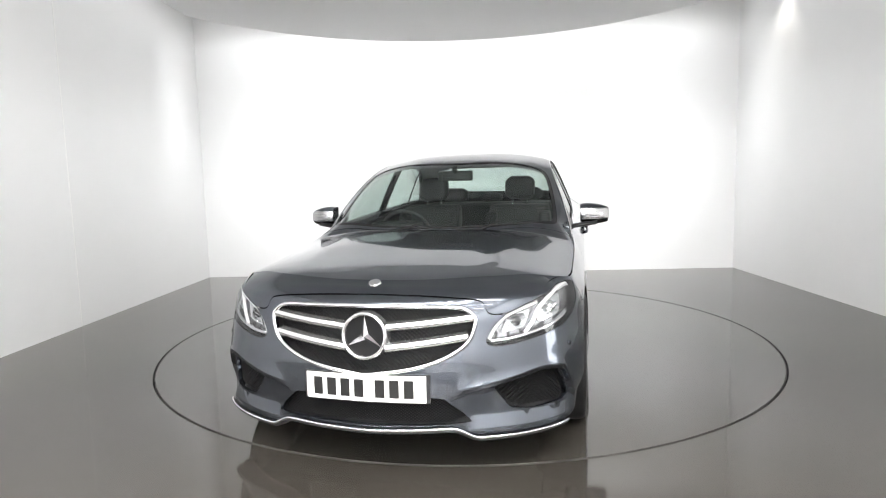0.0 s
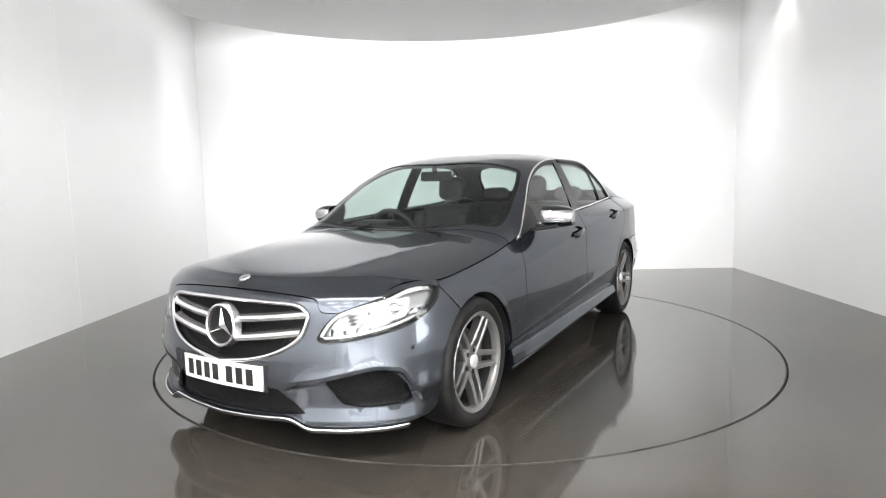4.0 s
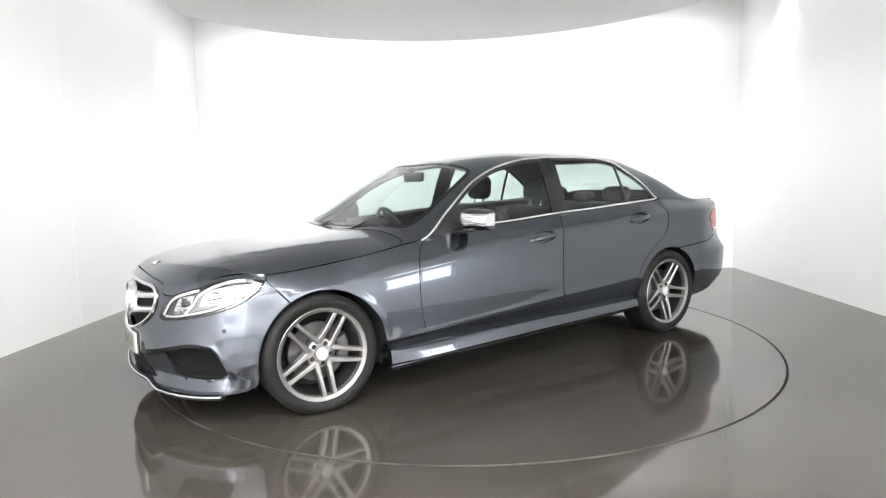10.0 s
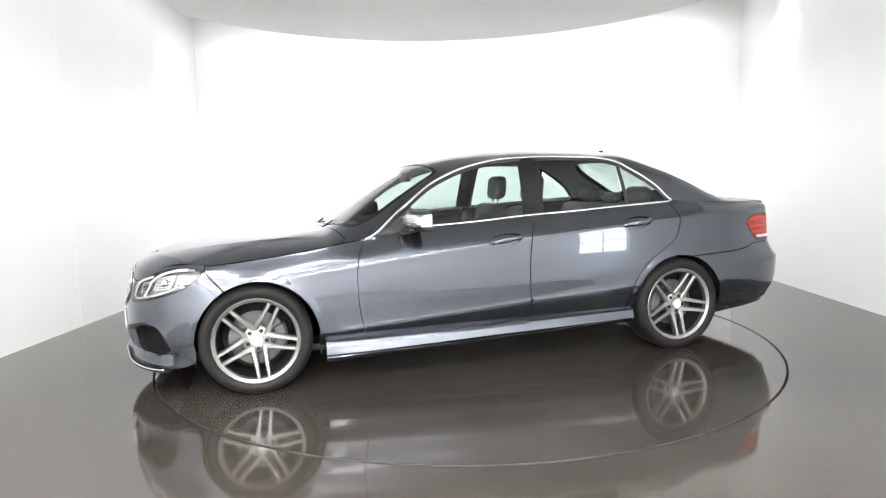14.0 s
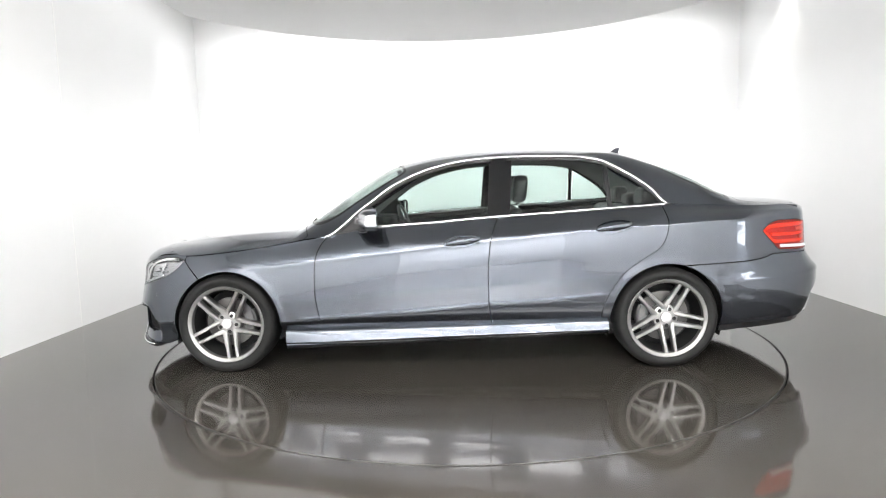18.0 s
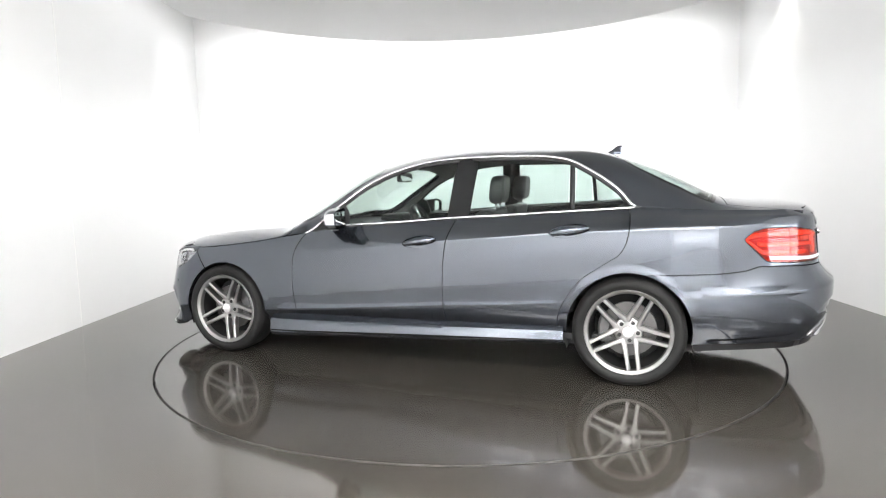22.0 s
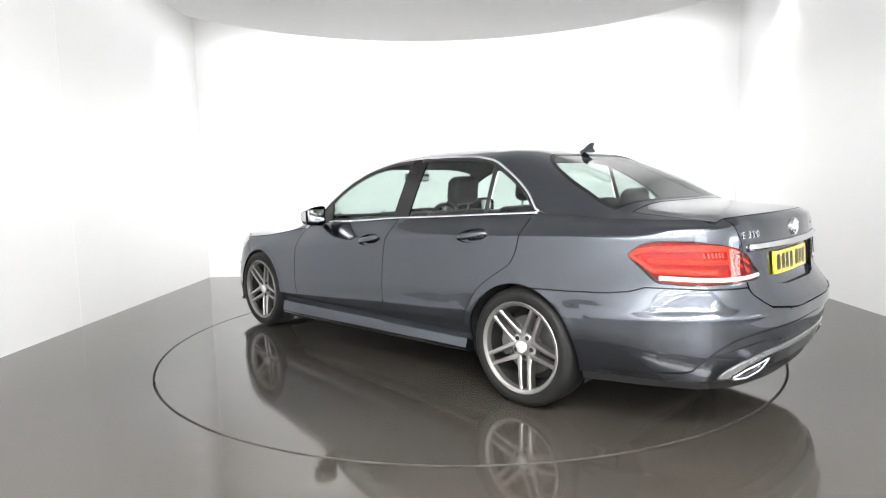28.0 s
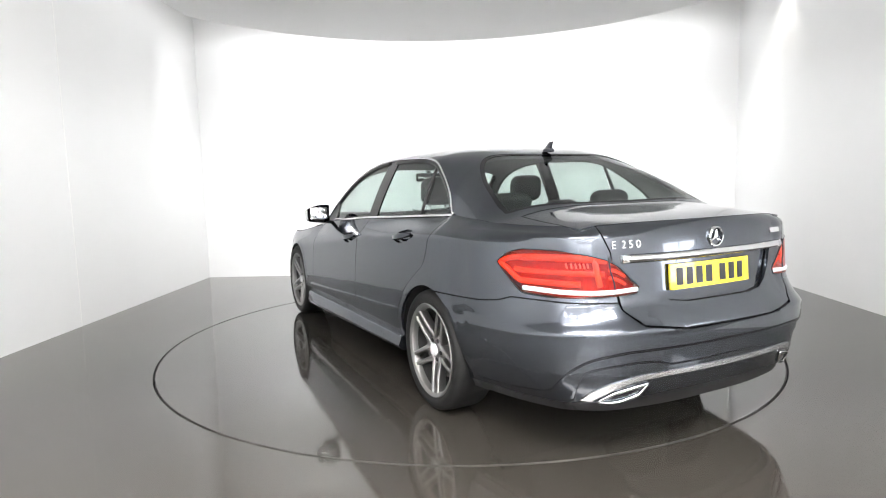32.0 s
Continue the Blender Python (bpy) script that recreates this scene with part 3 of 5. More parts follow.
CUP_F, CUP_R = (-0.132, 0.848), (-1.098, 0.922)
front_doors = pair("front_door", sheet("front_door", skin, door_f, PAINT, holes=[cup(*CUP_F)], folds=fold_lines(0.85, -0.4)))
door_r = list(reversed(sx(shifted(B_EDGE, -G)))) + top_line(-0.372, -1.43)[1:] + sx(shifted(REAR_EDGE[1:], G)) + sx([(-0.6, sill_z(-0.6))])
rear_doors = pair("rear_door", sheet("rear_door", skin, door_r, PAINT, holes=[cup(*CUP_R)], folds=fold_lines(-0.28, -1.45)))

# rear wing: from the rear door to the tail lamp, over the arch, down to the bumper seam


def soft(pts, r=0.22):
    """A polygon with slightly rounded corners."""
    out, n = [], len(pts)
    for i in range(n):
        a, b, d = (np.array(pts[k % n], float) for k in (i - 1, i, i + 1))
        p, q = b + (a - b) * r, b + (d - b) * r
        out += [tuple((1 - t) ** 2 * p + 2 * t * (1 - t) * b + t * t * q) for t in (0, 0.33, 0.67, 1)]
    return out


tail_loop = soft([(4.928, 0.874), (4.985, 0.920), (5.060, 0.938), (5.25, 0.938), (5.40, 0.920), (5.50, 0.899), (5.575, 0.866), (5.628, 0.818), (5.674, 0.784), (5.660, 0.752), (5.44, 0.744), (5.20, 0.740), (5.065, 0.748)], 0.16)
wing_r = list(reversed(sx(shifted(REAR_EDGE, -G)))) + top_line(-1.44, -2.20, 0.0005)[1:]
wing_r += [(s_rear(0.655), float(z_top(s_rear(0.655))) - 0.004), (s_rear(0.60), 0.93), (s_rear(0.575), 0.80), (s_rear(0.565), 0.725)]
wing_r += sx([(-2.13, 0.728), (-2.06, 0.706), (-1.95, 0.692), (-1.76, 0.681), (-1.54, 0.672)]) + sx(arc(*ARCH_R, ARCH, 105.0, -4, 30))
pair("rear_wing", sheet("rear_wing", skin, wing_r, PAINT, step=0.024, holes=[tail_loop], folds=fold_lines(-1.0, -2.35) + arch_lines(*ARCH_R)))

# rear bumper, all round the tail
half = sx(arc(*ARCH_R, ARCH, 106.0, 190, 16)) + sx([(-1.80, 0.268), (-2.2, 0.288)]) + [(s_rear(0.78), 0.298), (s_rear(0.60), 0.305), (s_rear(0.3), 0.325)]
up = [(s_rear(0.25), 0.603), (s_rear(0.47), 0.628), (s_rear(0.55), 0.69), (s_rear(0.565), 0.719)] + sx([(-2.13, 0.722), (-2.06, 0.700), (-1.95, 0.686), (-1.76, 0.675), (-1.545, 0.666)])


def rear_mirror(line):
    """The same line past the middle of the tail."""
    return [(2 * S_END - s, z) for s, z in line]


def tail_skin(s, z, inset=0.0):
    p = skin(np.where(s > S_END, 2 * S_END - s, s), z, inset)
    p[:, 1] *= np.where(s > S_END, -1, 1)
    return p


bumper_r = list(reversed(up)) + rear_mirror(up) + rear_mirror(half) + list(reversed(half))
rear_folds = [[(s, float(f(s)) + d) for s in np.arange(4.76, S_END - 0.005, 0.02)] for f, ds in ((z_rear_crease, (0.03, 0.012, 0.0, -0.012, -0.03)), (z_rear_step, (0.003, -0.006, -0.015)), (z_rear_groove, (0.003, -0.0035, -0.01))) for d in ds]
rear_folds = [[q for q in line if q[1] > 0.36 or line[0][1] < 0.36] for line in rear_folds]
rear_bumper = panel("rear_bumper", sheet("rear_bumper", tail_skin, bumper_r, PAINT, step=0.022, folds=rear_folds + [rear_mirror(line) for line in rear_folds]))

# boot lid: the upright face with the plate recess
lid_half = [(s_rear(0.25), 0.611), (s_rear(0.465), 0.636), (s_rear(0.545), 0.695), (s_rear(0.568), 0.80), (s_rear(0.594), 0.93), (s_rear(0.648), float(z_top(s_rear(0.648))) - 0.004)]
lid_top = [(s_rear(y), float(z_top(s_rear(y))) - 0.002) for y in (0.55, 0.4, 0.2, 0.0)]
lid = lid_half + lid_top + list(reversed(rear_mirror(lid_half + lid_top[:-1])))
recess = [(s_rear(0.435), 0.885), (s_rear(0.405), 0.80), (s_rear(0.36), 0.745), (s_rear(0.30), 0.715), (s_rear(0.20), 0.703)]
recess = recess + list(reversed(rear_mirror(recess)))
boot_lid = panel("boot_lid", sheet("boot_lid", tail_skin, lid, PAINT, holes=[recess, tail_loop, rear_mirror(tail_loop)]))
panel("plate_recess", sheet("plate_recess", lambda s, z: tail_skin(s, z, 0.022), recess, PAINT, flange=0), parent=boot_lid)

# front bumper, from wing to wing
HEAD_LOW = rounded([(1.166, 0.754), (1.142, 0.720), (1.092, 0.680), (1.015, 0.640), (0.90, 0.605), (0.74, 0.575), (0.61, 0.557), (0.545, 0.556), (0.513, 0.574), (0.530, 0.612), (0.562, 0.648), (0.612, 0.684)], per=5)
HEAD_TOP = rounded([(0.612, 0.684), (0.69, 0.708), (0.77, 0.729), (0.86, 0.750), (0.95, 0.765), (1.04, 0.771), (1.11, 0.768), (1.166, 0.754)], per=4)
head_loop = HEAD_LOW[:-1] + HEAD_TOP[:-1]
SHUT = rounded([(0.612, 0.684), (0.560, 0.684), (0.532, 0.690), (0.519, 0.708), (0.510, 0.730), (0.487, 0.743), (0.40, 0.754), (0.24, 0.763), (0.0, 0.767)], per=5)


def front_mirror(line):
    return [(-s, z) for s, z in line]


fb = sx([(SEAM_A[0] + G, SEAM_A[1]), (SEAM_B[0] + G, SEAM_B[1])]) + HEAD_LOW[1:-1] + [(s, z - 0.0025) for s, z in SHUT[:-1]]
fb_low = [(0.0, 0.215), (0.345, 0.228), (0.40, 0.217), (0.46, 0.187), (0.55, 0.184), (s_front(0.80), 0.186)] + sx([(1.84, 0.20), (1.79, 0.22)]) + sx(arc(*ARCH_F, ARCH, -8, 59, 14))
bumper_f = fb + front_mirror(list(reversed(fb))) + list(reversed(front_mirror(fb_low))) + fb_low[1:]
GR = [(0.0, 0.726), (s_front(0.25), 0.724), (s_front(0.40), 0.718), (s_front(0.452), 0.690), (s_front(0.462), 0.655), (s_front(0.425), 0.575), (s_front(0.32), 0.512), (s_front(0.18), 0.472), (0.0, 0.446)]
grille_half = rounded(GR, per=5)
grille_loop = grille_half + front_mirror(list(reversed(grille_half)))[1:-1]
FOG = [(0.540, 0.384), (0.64, 0.410), (0.76, 0.430), (0.86, 0.420), (0.915, 0.358), (0.945, 0.292), (0.90, 0.272), (0.70, 0.270), (0.615, 0.288)]
fog_loop = soft(FOG, 0.14)
INT = [(0.0, 0.348), (0.26, 0.356), (0.33, 0.350), (0.40, 0.294), (0.448, 0.244), (0.35, 0.238), (0.0, 0.230)]
intake_loop = INT + front_mirror(list(reversed(INT)))[1:-1]
front_bumper = panel("front_bumper", sheet("front_bumper", skin, bumper_f, PAINT, step=0.022, holes=[grille_loop, fog_loop, front_mirror(fog_loop), intake_loop],
                                               folds=[[(sg * s, float(z_shelf(s)) + d) for s in np.arange(0.37, 0.93, 0.010)] for sg in (1, -1) for d in (0.022, 0.010, 0.002, -0.004, -0.010, -0.018)]))

# dark inner shell behind all gaps
core = [(0.0, 0.20), (S_END, 0.24), (S_END, 0.95), (s_rear(0.5), 0.93)] + list(reversed([(q, float(z_top(q)) - 0.05) for q in np.linspace(0.0, s_rear(0.6), 60)]))
core_arches = [sx(arc(*ARCH_F, 0.40, 0, 345, 23)), sx(arc(*ARCH_R, 0.40, 0, 345, 23))]
pair("inner_shell", sheet("inner_shell", lambda s, z: skin(s, z, 0.045), core, TRIM, step=0.06, holes=core_arches, flange=0))

# ---- bonnet, roof, boot deck and glass, all cut from the upper surface ----
def rim(x0, x1, inset=0.004, n=30, side=1):
    a, b = s_at_x(x0), s_at_x(x1)
    return [(float(np.interp(q, _ss, _tx)), side * (float(np.interp(q, _ss, _ty)) - inset)) for q in np.linspace(a, b, n + 1)]


def both(half):
    return half + [(x, -y) for x, y in reversed(half) if abs(y) > 1e-6]


bon = []
for q in np.linspace(0, s_at_x(0.918), 90):
    ins = 0.004 if q > 1.17 else 0.0
    bon.append((float(np.interp(q, _ss, _tx - _nx * ins)), float(np.interp(q, _ss, _ty - _ny * ins))))
bonnet = panel("bonnet", sheet("bonnet", top, both(bon + [(0.892, 0.80), (0.925, 0.69), (0.985, 0.4), (1.005, 0.0)]), PAINT, step=0.026))
nose = [(s, z + 0.0025) for s, z in reversed(SHUT)][:-1] + [(s, z + 0.003) for s, z in HEAD_TOP] + [(q, float(z_top(q))) for q in np.linspace(1.172, 0.0, 60)]
nose = nose + [(-s, z) for s, z in reversed(nose) if abs(s) > 1e-6]
panel("bonnet_nose", sheet("bonnet_nose", skin, nose, PAINT, step=0.02), parent=bonnet)
EDGE_A = [(x, float(y_edge(x))) for x in np.linspace(0.76, -1.44, 60)]
WS = rounded([(0.985, 0.0), (0.965, 0.35), (0.90, 0.60), (0.835, 0.715), (0.70, 0.722), (0.55, 0.700), (0.36, 0.660), (0.25, 0.605), (0.262, 0.48), (0.305, 0.28), (0.335, 0.0)], per=6)
RW = rounded([(-1.318, 0.0), (-1.312, 0.30), (-1.33, 0.445), (-1.41, 0.545), (-1.57, 0.628), (-1.72, 0.670), (-1.85, 0.692), (-1.905, 0.655), (-1.935, 0.3), (-1.94, 0.0)], per=6)
lid_side = [(float(np.interp(q, _ss, _tx)), float(np.interp(q, _ss, _ty)) - 0.0005) for q in np.linspace(s_at_x(-1.97), s_rear(0.655), 16)]
LID_X = lid_side[-1][0]
shell = [(1.0, 0.0), (0.98, 0.4), (0.92, 0.69), (0.887, 0.80)] + rim(0.908, 0.775, 0.003, 6) + EDGE_A + [(x, float(y_edge(x)) - 0.0005) for x in np.linspace(-1.5, -1.92, 8)] + lid_side + [(LID_X, 0.6455), (-1.965, 0.662), (-1.952, 0.35), (-1.957, 0.0)]
panel("roof", sheet("roof", top, both(shell), PAINT, holes=[both(WS), both(RW)]), "dark grey roof with windscreen pillars")
panel("windscreen", sheet("windscreen", lambda x, y: top(x, y) - [0, 0, 0.004], both(WS), GLASS, step=0.06, flange=0), "tinted glass windscreen")
panel("rear_window", sheet("rear_window", lambda x, y: top(x, y) - [0, 0, 0.004], both(RW), GLASS, step=0.06, flange=0), "tinted glass rear window")
deck = [(-1.963, 0.0), (-1.958, 0.35), (-1.970, 0.657), (LID_X, 0.6405)] + [(float(np.interp(q, _ss, _tx)), float(np.interp(q, _ss, _ty)) - 0.004) for q in np.linspace(s_rear(0.642), S_END, 30)]
panel("boot_deck", sheet("boot_deck", top, both(deck), PAINT))

# dark ceramic borders of the two screens
for name, line in (("windscreen_border", both(WS)), ("rear_window_border", both(RW))):
    cx = sum(q[0] for q in line) / len(line)
    small = [(cx + (x - cx) * 0.94, y * 0.965) for x, y in line]
    panel(name, sheet(name, lambda x, y: top(x, y) - [0, 0, 0.002], line, GLOSSY_BLACK, step=0.05, holes=[small], flange=0), "black printed border")

# side windows
def dlo(x):
    return float(z_edge(x))


for k, (x0, x1, name) in enumerate(((0.74, -0.335, "front_window"), (-0.43, -1.07, "rear_side_window"), (-1.115, -1.44, "quarter_window"))):
    loop = [(x, float(z_belt(x)) + 0.012) for x in np.linspace(x0, x1, 20)] + [(x, max(dlo(x) - 0.016, float(z_belt(x)) + 0.013)) for x in np.linspace(x1, x0, 30)]
    pair(name, sheet(name, lambda x, z: side_glass(x, z, 0.012), loop, GLASS, step=0.06, flange=0, flip=True), "", front_doors if k == 0 else rear_doors)
loop = [(x, float(z_belt(x)) + 0.01) for x in (-0.30, -0.36, -0.445)] + [(x, dlo(x) - 0.014) for x in (-0.475, -0.40, -0.325)]
pair("door_pillar", sheet("door_pillar", lambda x, z: side_glass(x, z, 0.006), loop, GLOSSY_BLACK, step=0.06, flange=0.01, flip=True), "gloss black pillar cover")
chrome = [side_glass(np.array([x]), np.array([dlo(x) - 0.006]))[0] for x in np.linspace(0.765, -1.468, 80)]
belt = [side_glass(np.array([x]), np.array([float(z_belt(x)) + 0.006]))[0] for x in np.linspace(0.44, -1.462, 50)]
pair("window_trim", sweep_mesh("window_trim", chrome, 0.009, CHROME, flat=0.6, up=(0, 1, 0)), "chrome window trim")
pair("belt_trim", sweep_mesh("belt_trim", belt, 0.009, CHROME, flat=0.6, up=(0, 1, 0)), "chrome belt trim")

# ---- wheel wells ----
for wx, wz in (ARCH_F, ARCH_R):
    prof = [(wx + 0.385 * math.cos(radians(a)), wz + 0.385 * math.sin(radians(a))) for a in range(-20, 201, 10)]
    v, f = [], []
    for x, z in prof:
        v += [(x, min(0.885, float(skin(np.array([s_at_x(x)]), np.array([max(z, 0.25)]))[0][1]) - 0.018), z), (x, 0.50, z)]
    for k in range(len(prof) - 1):
        f.append((2 * k, 2 * k + 1, 2 * k + 3, 2 * k + 2))
    f.append(tuple(2 * k + 1 for k in range(len(prof))))
    pair("wheel_well", mesh_of("wheel_well", v, f, LINER, [((wx - q[0]) * 2.5, 0, (wz - q[2]) * 2.5) if q[1] > 0.6 else (0, 1, 0) for q in v]))
panel("underbody", bm_mesh("underbody", box_bm(-1.85, 1.95, -0.70, 0.70, 0.185, 0.23, 0.01), TRIM))

# ---- sill skirts ----
SECTION = [(0.862, 0.035), (0.893, 0.024), (0.905, 0.012), (0.911, -0.015), (0.920, -0.044), (0.922, -0.053), (0.916, -0.060), (0.904, -0.066), (0.909, -0.073), (0.905, -0.083), (0.893, -0.096), (0.84, -0.105)]


def skirt():
    v, f, n = [], [], len(SECTION)
    xs = np.linspace(1.035, -1.062, 40)
    for x in xs:
        taper = 1 - 0.45 * max(0, (x - 0.80) / 0.235) ** 1.3
        for y, z in SECTION:
            v.append((x, 0.89 + (y - 0.89) * (taper if y > 0.89 else 1), sill_z(x) + z * (1 - 0.12 * (1 - x))))
    for k in range(len(xs) - 1):
        for j in range(n - 1):
            f.append((k * n + j, (k + 1) * n + j, (k + 1) * n + j + 1, k * n + j + 1))
    f += [tuple(range(n)), tuple((len(xs) - 1) * n + j for j in reversed(range(n)))]
    bm = bmesh.new()
    vs = [bm.verts.new(q) for q in v]
    for q in f:
        bm.faces.new([vs[j] for j in q])
    return bm_mesh("sill_skirt", bm, PAINT)


skirts = pair("sill_skirt", skirt())


def skirt_shade():
    """A slim boat-shaped black sheet on the skirt, painting the shade of a hollow."""
    v, f, rows = [], [], 5
    zs, ys = [q[1] for q in SECTION[::-1]], [q[0] for q in SECTION[::-1]]
    xs = np.linspace(0.80, -0.95, 48)
    for i, x in enumerate(xs):
        h = 0.013 * math.sin(math.pi * (i + 0.5) / 48) ** 0.45
        for k in range(rows):
            dz = -0.064 + h * (2 * k / (rows - 1) - 1)
            v.append((x, float(np.interp(dz, zs, ys)) + 0.0015, sill_z(x) + dz * (1 - 0.12 * (1 - x))))
    for i in range(len(xs) - 1):
        for k in range(rows - 1):
            f.append((i * rows + k, i * rows + k + 1, (i + 1) * rows + k + 1, (i + 1) * rows + k))
    return mesh_of("skirt_shade", v, f, GLOSSY_BLACK)


pair("skirt_shade", skirt_shade(), "dark strip standing in for a shaded hollow", skirts)

# ---- wheels ----
def spoke_bm(bm, angle, side):
    """One of a pair of narrow spokes, from the hub out to the rim."""
    u = Vector((math.cos(angle), math.sin(angle), 0))
    v = Vector((-math.sin(angle), math.cos(angle), 0))
    rings = []
    for r, off, w, z0, z1 in ((0.048, 0.037, 0.0185, 0.030, 0.074), (0.078, 0.0345, 0.0155, 0.035, 0.079), (0.105, 0.0325, 0.0130, 0.040, 0.085), (0.15, 0.0310, 0.0122, 0.047, 0.093), (0.20, 0.0295, 0.0115, 0.052, 0.100), (0.230, 0.0290, 0.0125, 0.055, 0.103), (0.243, 0.0290, 0.0160, 0.057, 0.103)):
        c = u * r + v * (off * side)
        rings.append([bm.verts.new(c + v * a + Vector((0, 0, b))) for a, b in ((-w, z0), (w, z0), (w, z1 - 0.006), (w * 0.55, z1), (-w * 0.55, z1), (-w, z1 - 0.006))])
    for a, b in zip(rings, rings[1:]):
        for k in range(6):
            bm.faces.new((a[k], a[(k + 1) % 6], b[(k + 1) % 6], b[k]))
    bm.faces.new(rings[0])
    bm.faces.new(list(reversed(rings[-1])))


def disc_bm(r0, r1, z, thick, steps=48):
    return spin_bm([(r0, z), (r1, z), (r1, z - thick), (r0, z - thick)], steps, closed=True)


def wheel_mesh():
    w = []
    prof = [(0.238, -0.095), (0.250, -0.110), (0.285, -0.118), (0.305, -0.114), (0.320, -0.100), (0.327, -0.080), (0.328, -0.03), (0.328, 0.03), (0.327, 0.080), (0.320, 0.100), (0.305, 0.114), (0.300, 0.1165),
            (0.288, 0.118), (0.270, 0.116), (0.266, 0.113), (0.255, 0.110), (0.246, 0.095)]
    w.append(("tyre", bm_mesh("tyre", spin_bm(prof, 96), TYRE)))
    prof = [(0.248, 0.06), (0.250, 0.104), (0.255, 0.110), (0.251, 0.114), (0.242, 0.111), (0.232, 0.104), (0.229, 0.095), (0.228, 0.07)]
    w.append(("rim", bm_mesh("rim", spin_bm(prof, 96), RIM)))
    w.append(("rim_barrel", bm_mesh("rim_barrel", spin_bm([(0.228, 0.072), (0.224, 0.04), (0.210, -0.10), (0.245, -0.104)], 64), BARREL)))
    for k in range(5):
        for side in (-1, 1):
            bm = bmesh.new()
            spoke_bm(bm, radians(98 + 72 * k), side)
            w.append(("spoke", bm_mesh("spoke", bm, ALLOY)))
    w.append(("hub", bm_mesh("hub", spin_bm([(0.0, 0.070), (0.040, 0.072), (0.066, 0.070), (0.080, 0.064), (0.084, 0.05), (0.084, 0.02)], 40), ALLOY)))
    w.append(("hub_cap", bm_mesh("hub_cap", spin_bm([(0.0, 0.097), (0.024, 0.096), (0.032, 0.092), (0.034, 0.078)], 32), HUBCAP)))
    for k in range(5):
        bm = spin_bm([(0.0, 0.0), (0.011, 0.0), (0.0125, -0.003), (0.0125, -0.03)], 12)
        a = radians(98 + 72 * k)
        bmesh.ops.translate(bm, verts=bm.verts, vec=(0.056 * math.cos(a), 0.056 * math.sin(a), 0.0745))
        w.append(("wheel_bolt", bm_mesh("wheel_bolt", bm, BLACK)))
    w.append(("brake_disc", bm_mesh("brake_disc", disc_bm(0.085, 0.163, 0.012, 0.024), DISC)))
    w.append(("disc_bell", bm_mesh("disc_bell", spin_bm([(0.0, 0.03), (0.075, 0.03), (0.086, 0.02), (0.086, -0.01)], 40), CALIPER)))
    bm = bmesh.new()
    ring = []
    for k in range(9):
        a = radians(-28 + 56 * k / 8)
        c, sn = math.cos(a), math.sin(a)
        ring.append([bm.verts.new((r * c, r * sn, z)) for r, z in ((0.108, -0.035), (0.176, -0.035), (0.180, 0.030), (0.165, 0.045), (0.115, 0.042), (0.106, 0.03))])
    for a, b in zip(ring, ring[1:]):
        for k in range(6):
            bm.faces.new((a[k], b[k], b[(k + 1) % 6], a[(k + 1) % 6]))
    bm.faces.new(ring[0])
    bm.faces.new(list(reversed(ring[-1])))
    w.append(("brake_caliper", bm_mesh("brake_caliper", bm, CALIPER)))
    w.append(("backplate", bm_mesh("backplate", spin_bm([(0.0, -0.06), (0.206, -0.06), (0.207, -0.08)], 40), LINER)))
    return w


HUBCAP = mat("hub_cap_silver", (0.78, 0.78, 0.79), 0.25, metal=0.3)
WHEEL = wheel_mesh()
WHEELS = []
for x, y in ((1.437, 0.782), (1.437, -0.782), (-1.437, 0.790), (-1.437, -0.790)):
    wheel = new("wheel")
    wheel.parent = car
    wheel["label"] = "silver-grey alloy wheel with five twin spokes"
    wheel.matrix_basis = ORIGIN @ pose(x, y, 0.328, -90 if y > 0 else 90, 0, 0)
    for k, me in WHEEL:
        spin = 0 if k != "brake_caliper" else (180 if x > 0 else 0)
        part(k, me, wheel, m=pose(0, 0, 0, 0, 0, spin))
    WHEELS.append(wheel)


# ---- front: grille, lamps, plate, mesh ----
def on_skin(s, z, out=0.0):
    return Vector(skin(np.array([s]), np.array([z]), -out)[0])


def skin_bar(name, material, parent, s0, s1, z0, z1, out, thick, height, n=14, label="", bow=0.0):
    """A rounded blade that follows the skin."""
    v, f = [], []
    sec = [(-0.5, 0), (-0.35, 0.85), (0, 1.0), (0.35, 0.85), (0.5, 0)]
    for k in range(n + 1):
        t = k / n
        s, z = s0 + (s1 - s0) * t, z0 + (z1 - z0) * t + bow * 4 * t * (1 - t)
        for a, b in sec:
            v.append(on_skin(s, z + a * height, out + b * thick))
    m = len(sec)
    for k in range(n):
        for j in range(m - 1):
            f.append((k * m + j, k * m + j + 1, (k + 1) * m + j + 1, (k + 1) * m + j))
    f += [tuple(range(m)), tuple(n * m + j for j in reversed(range(m)))]
    bm = bmesh.new()
    vs = [bm.verts.new(q) for q in v]
    for q in f:
        bm.faces.new([vs[j] for j in q])
    return part(name, bm_mesh(name, bm, material), parent, label)


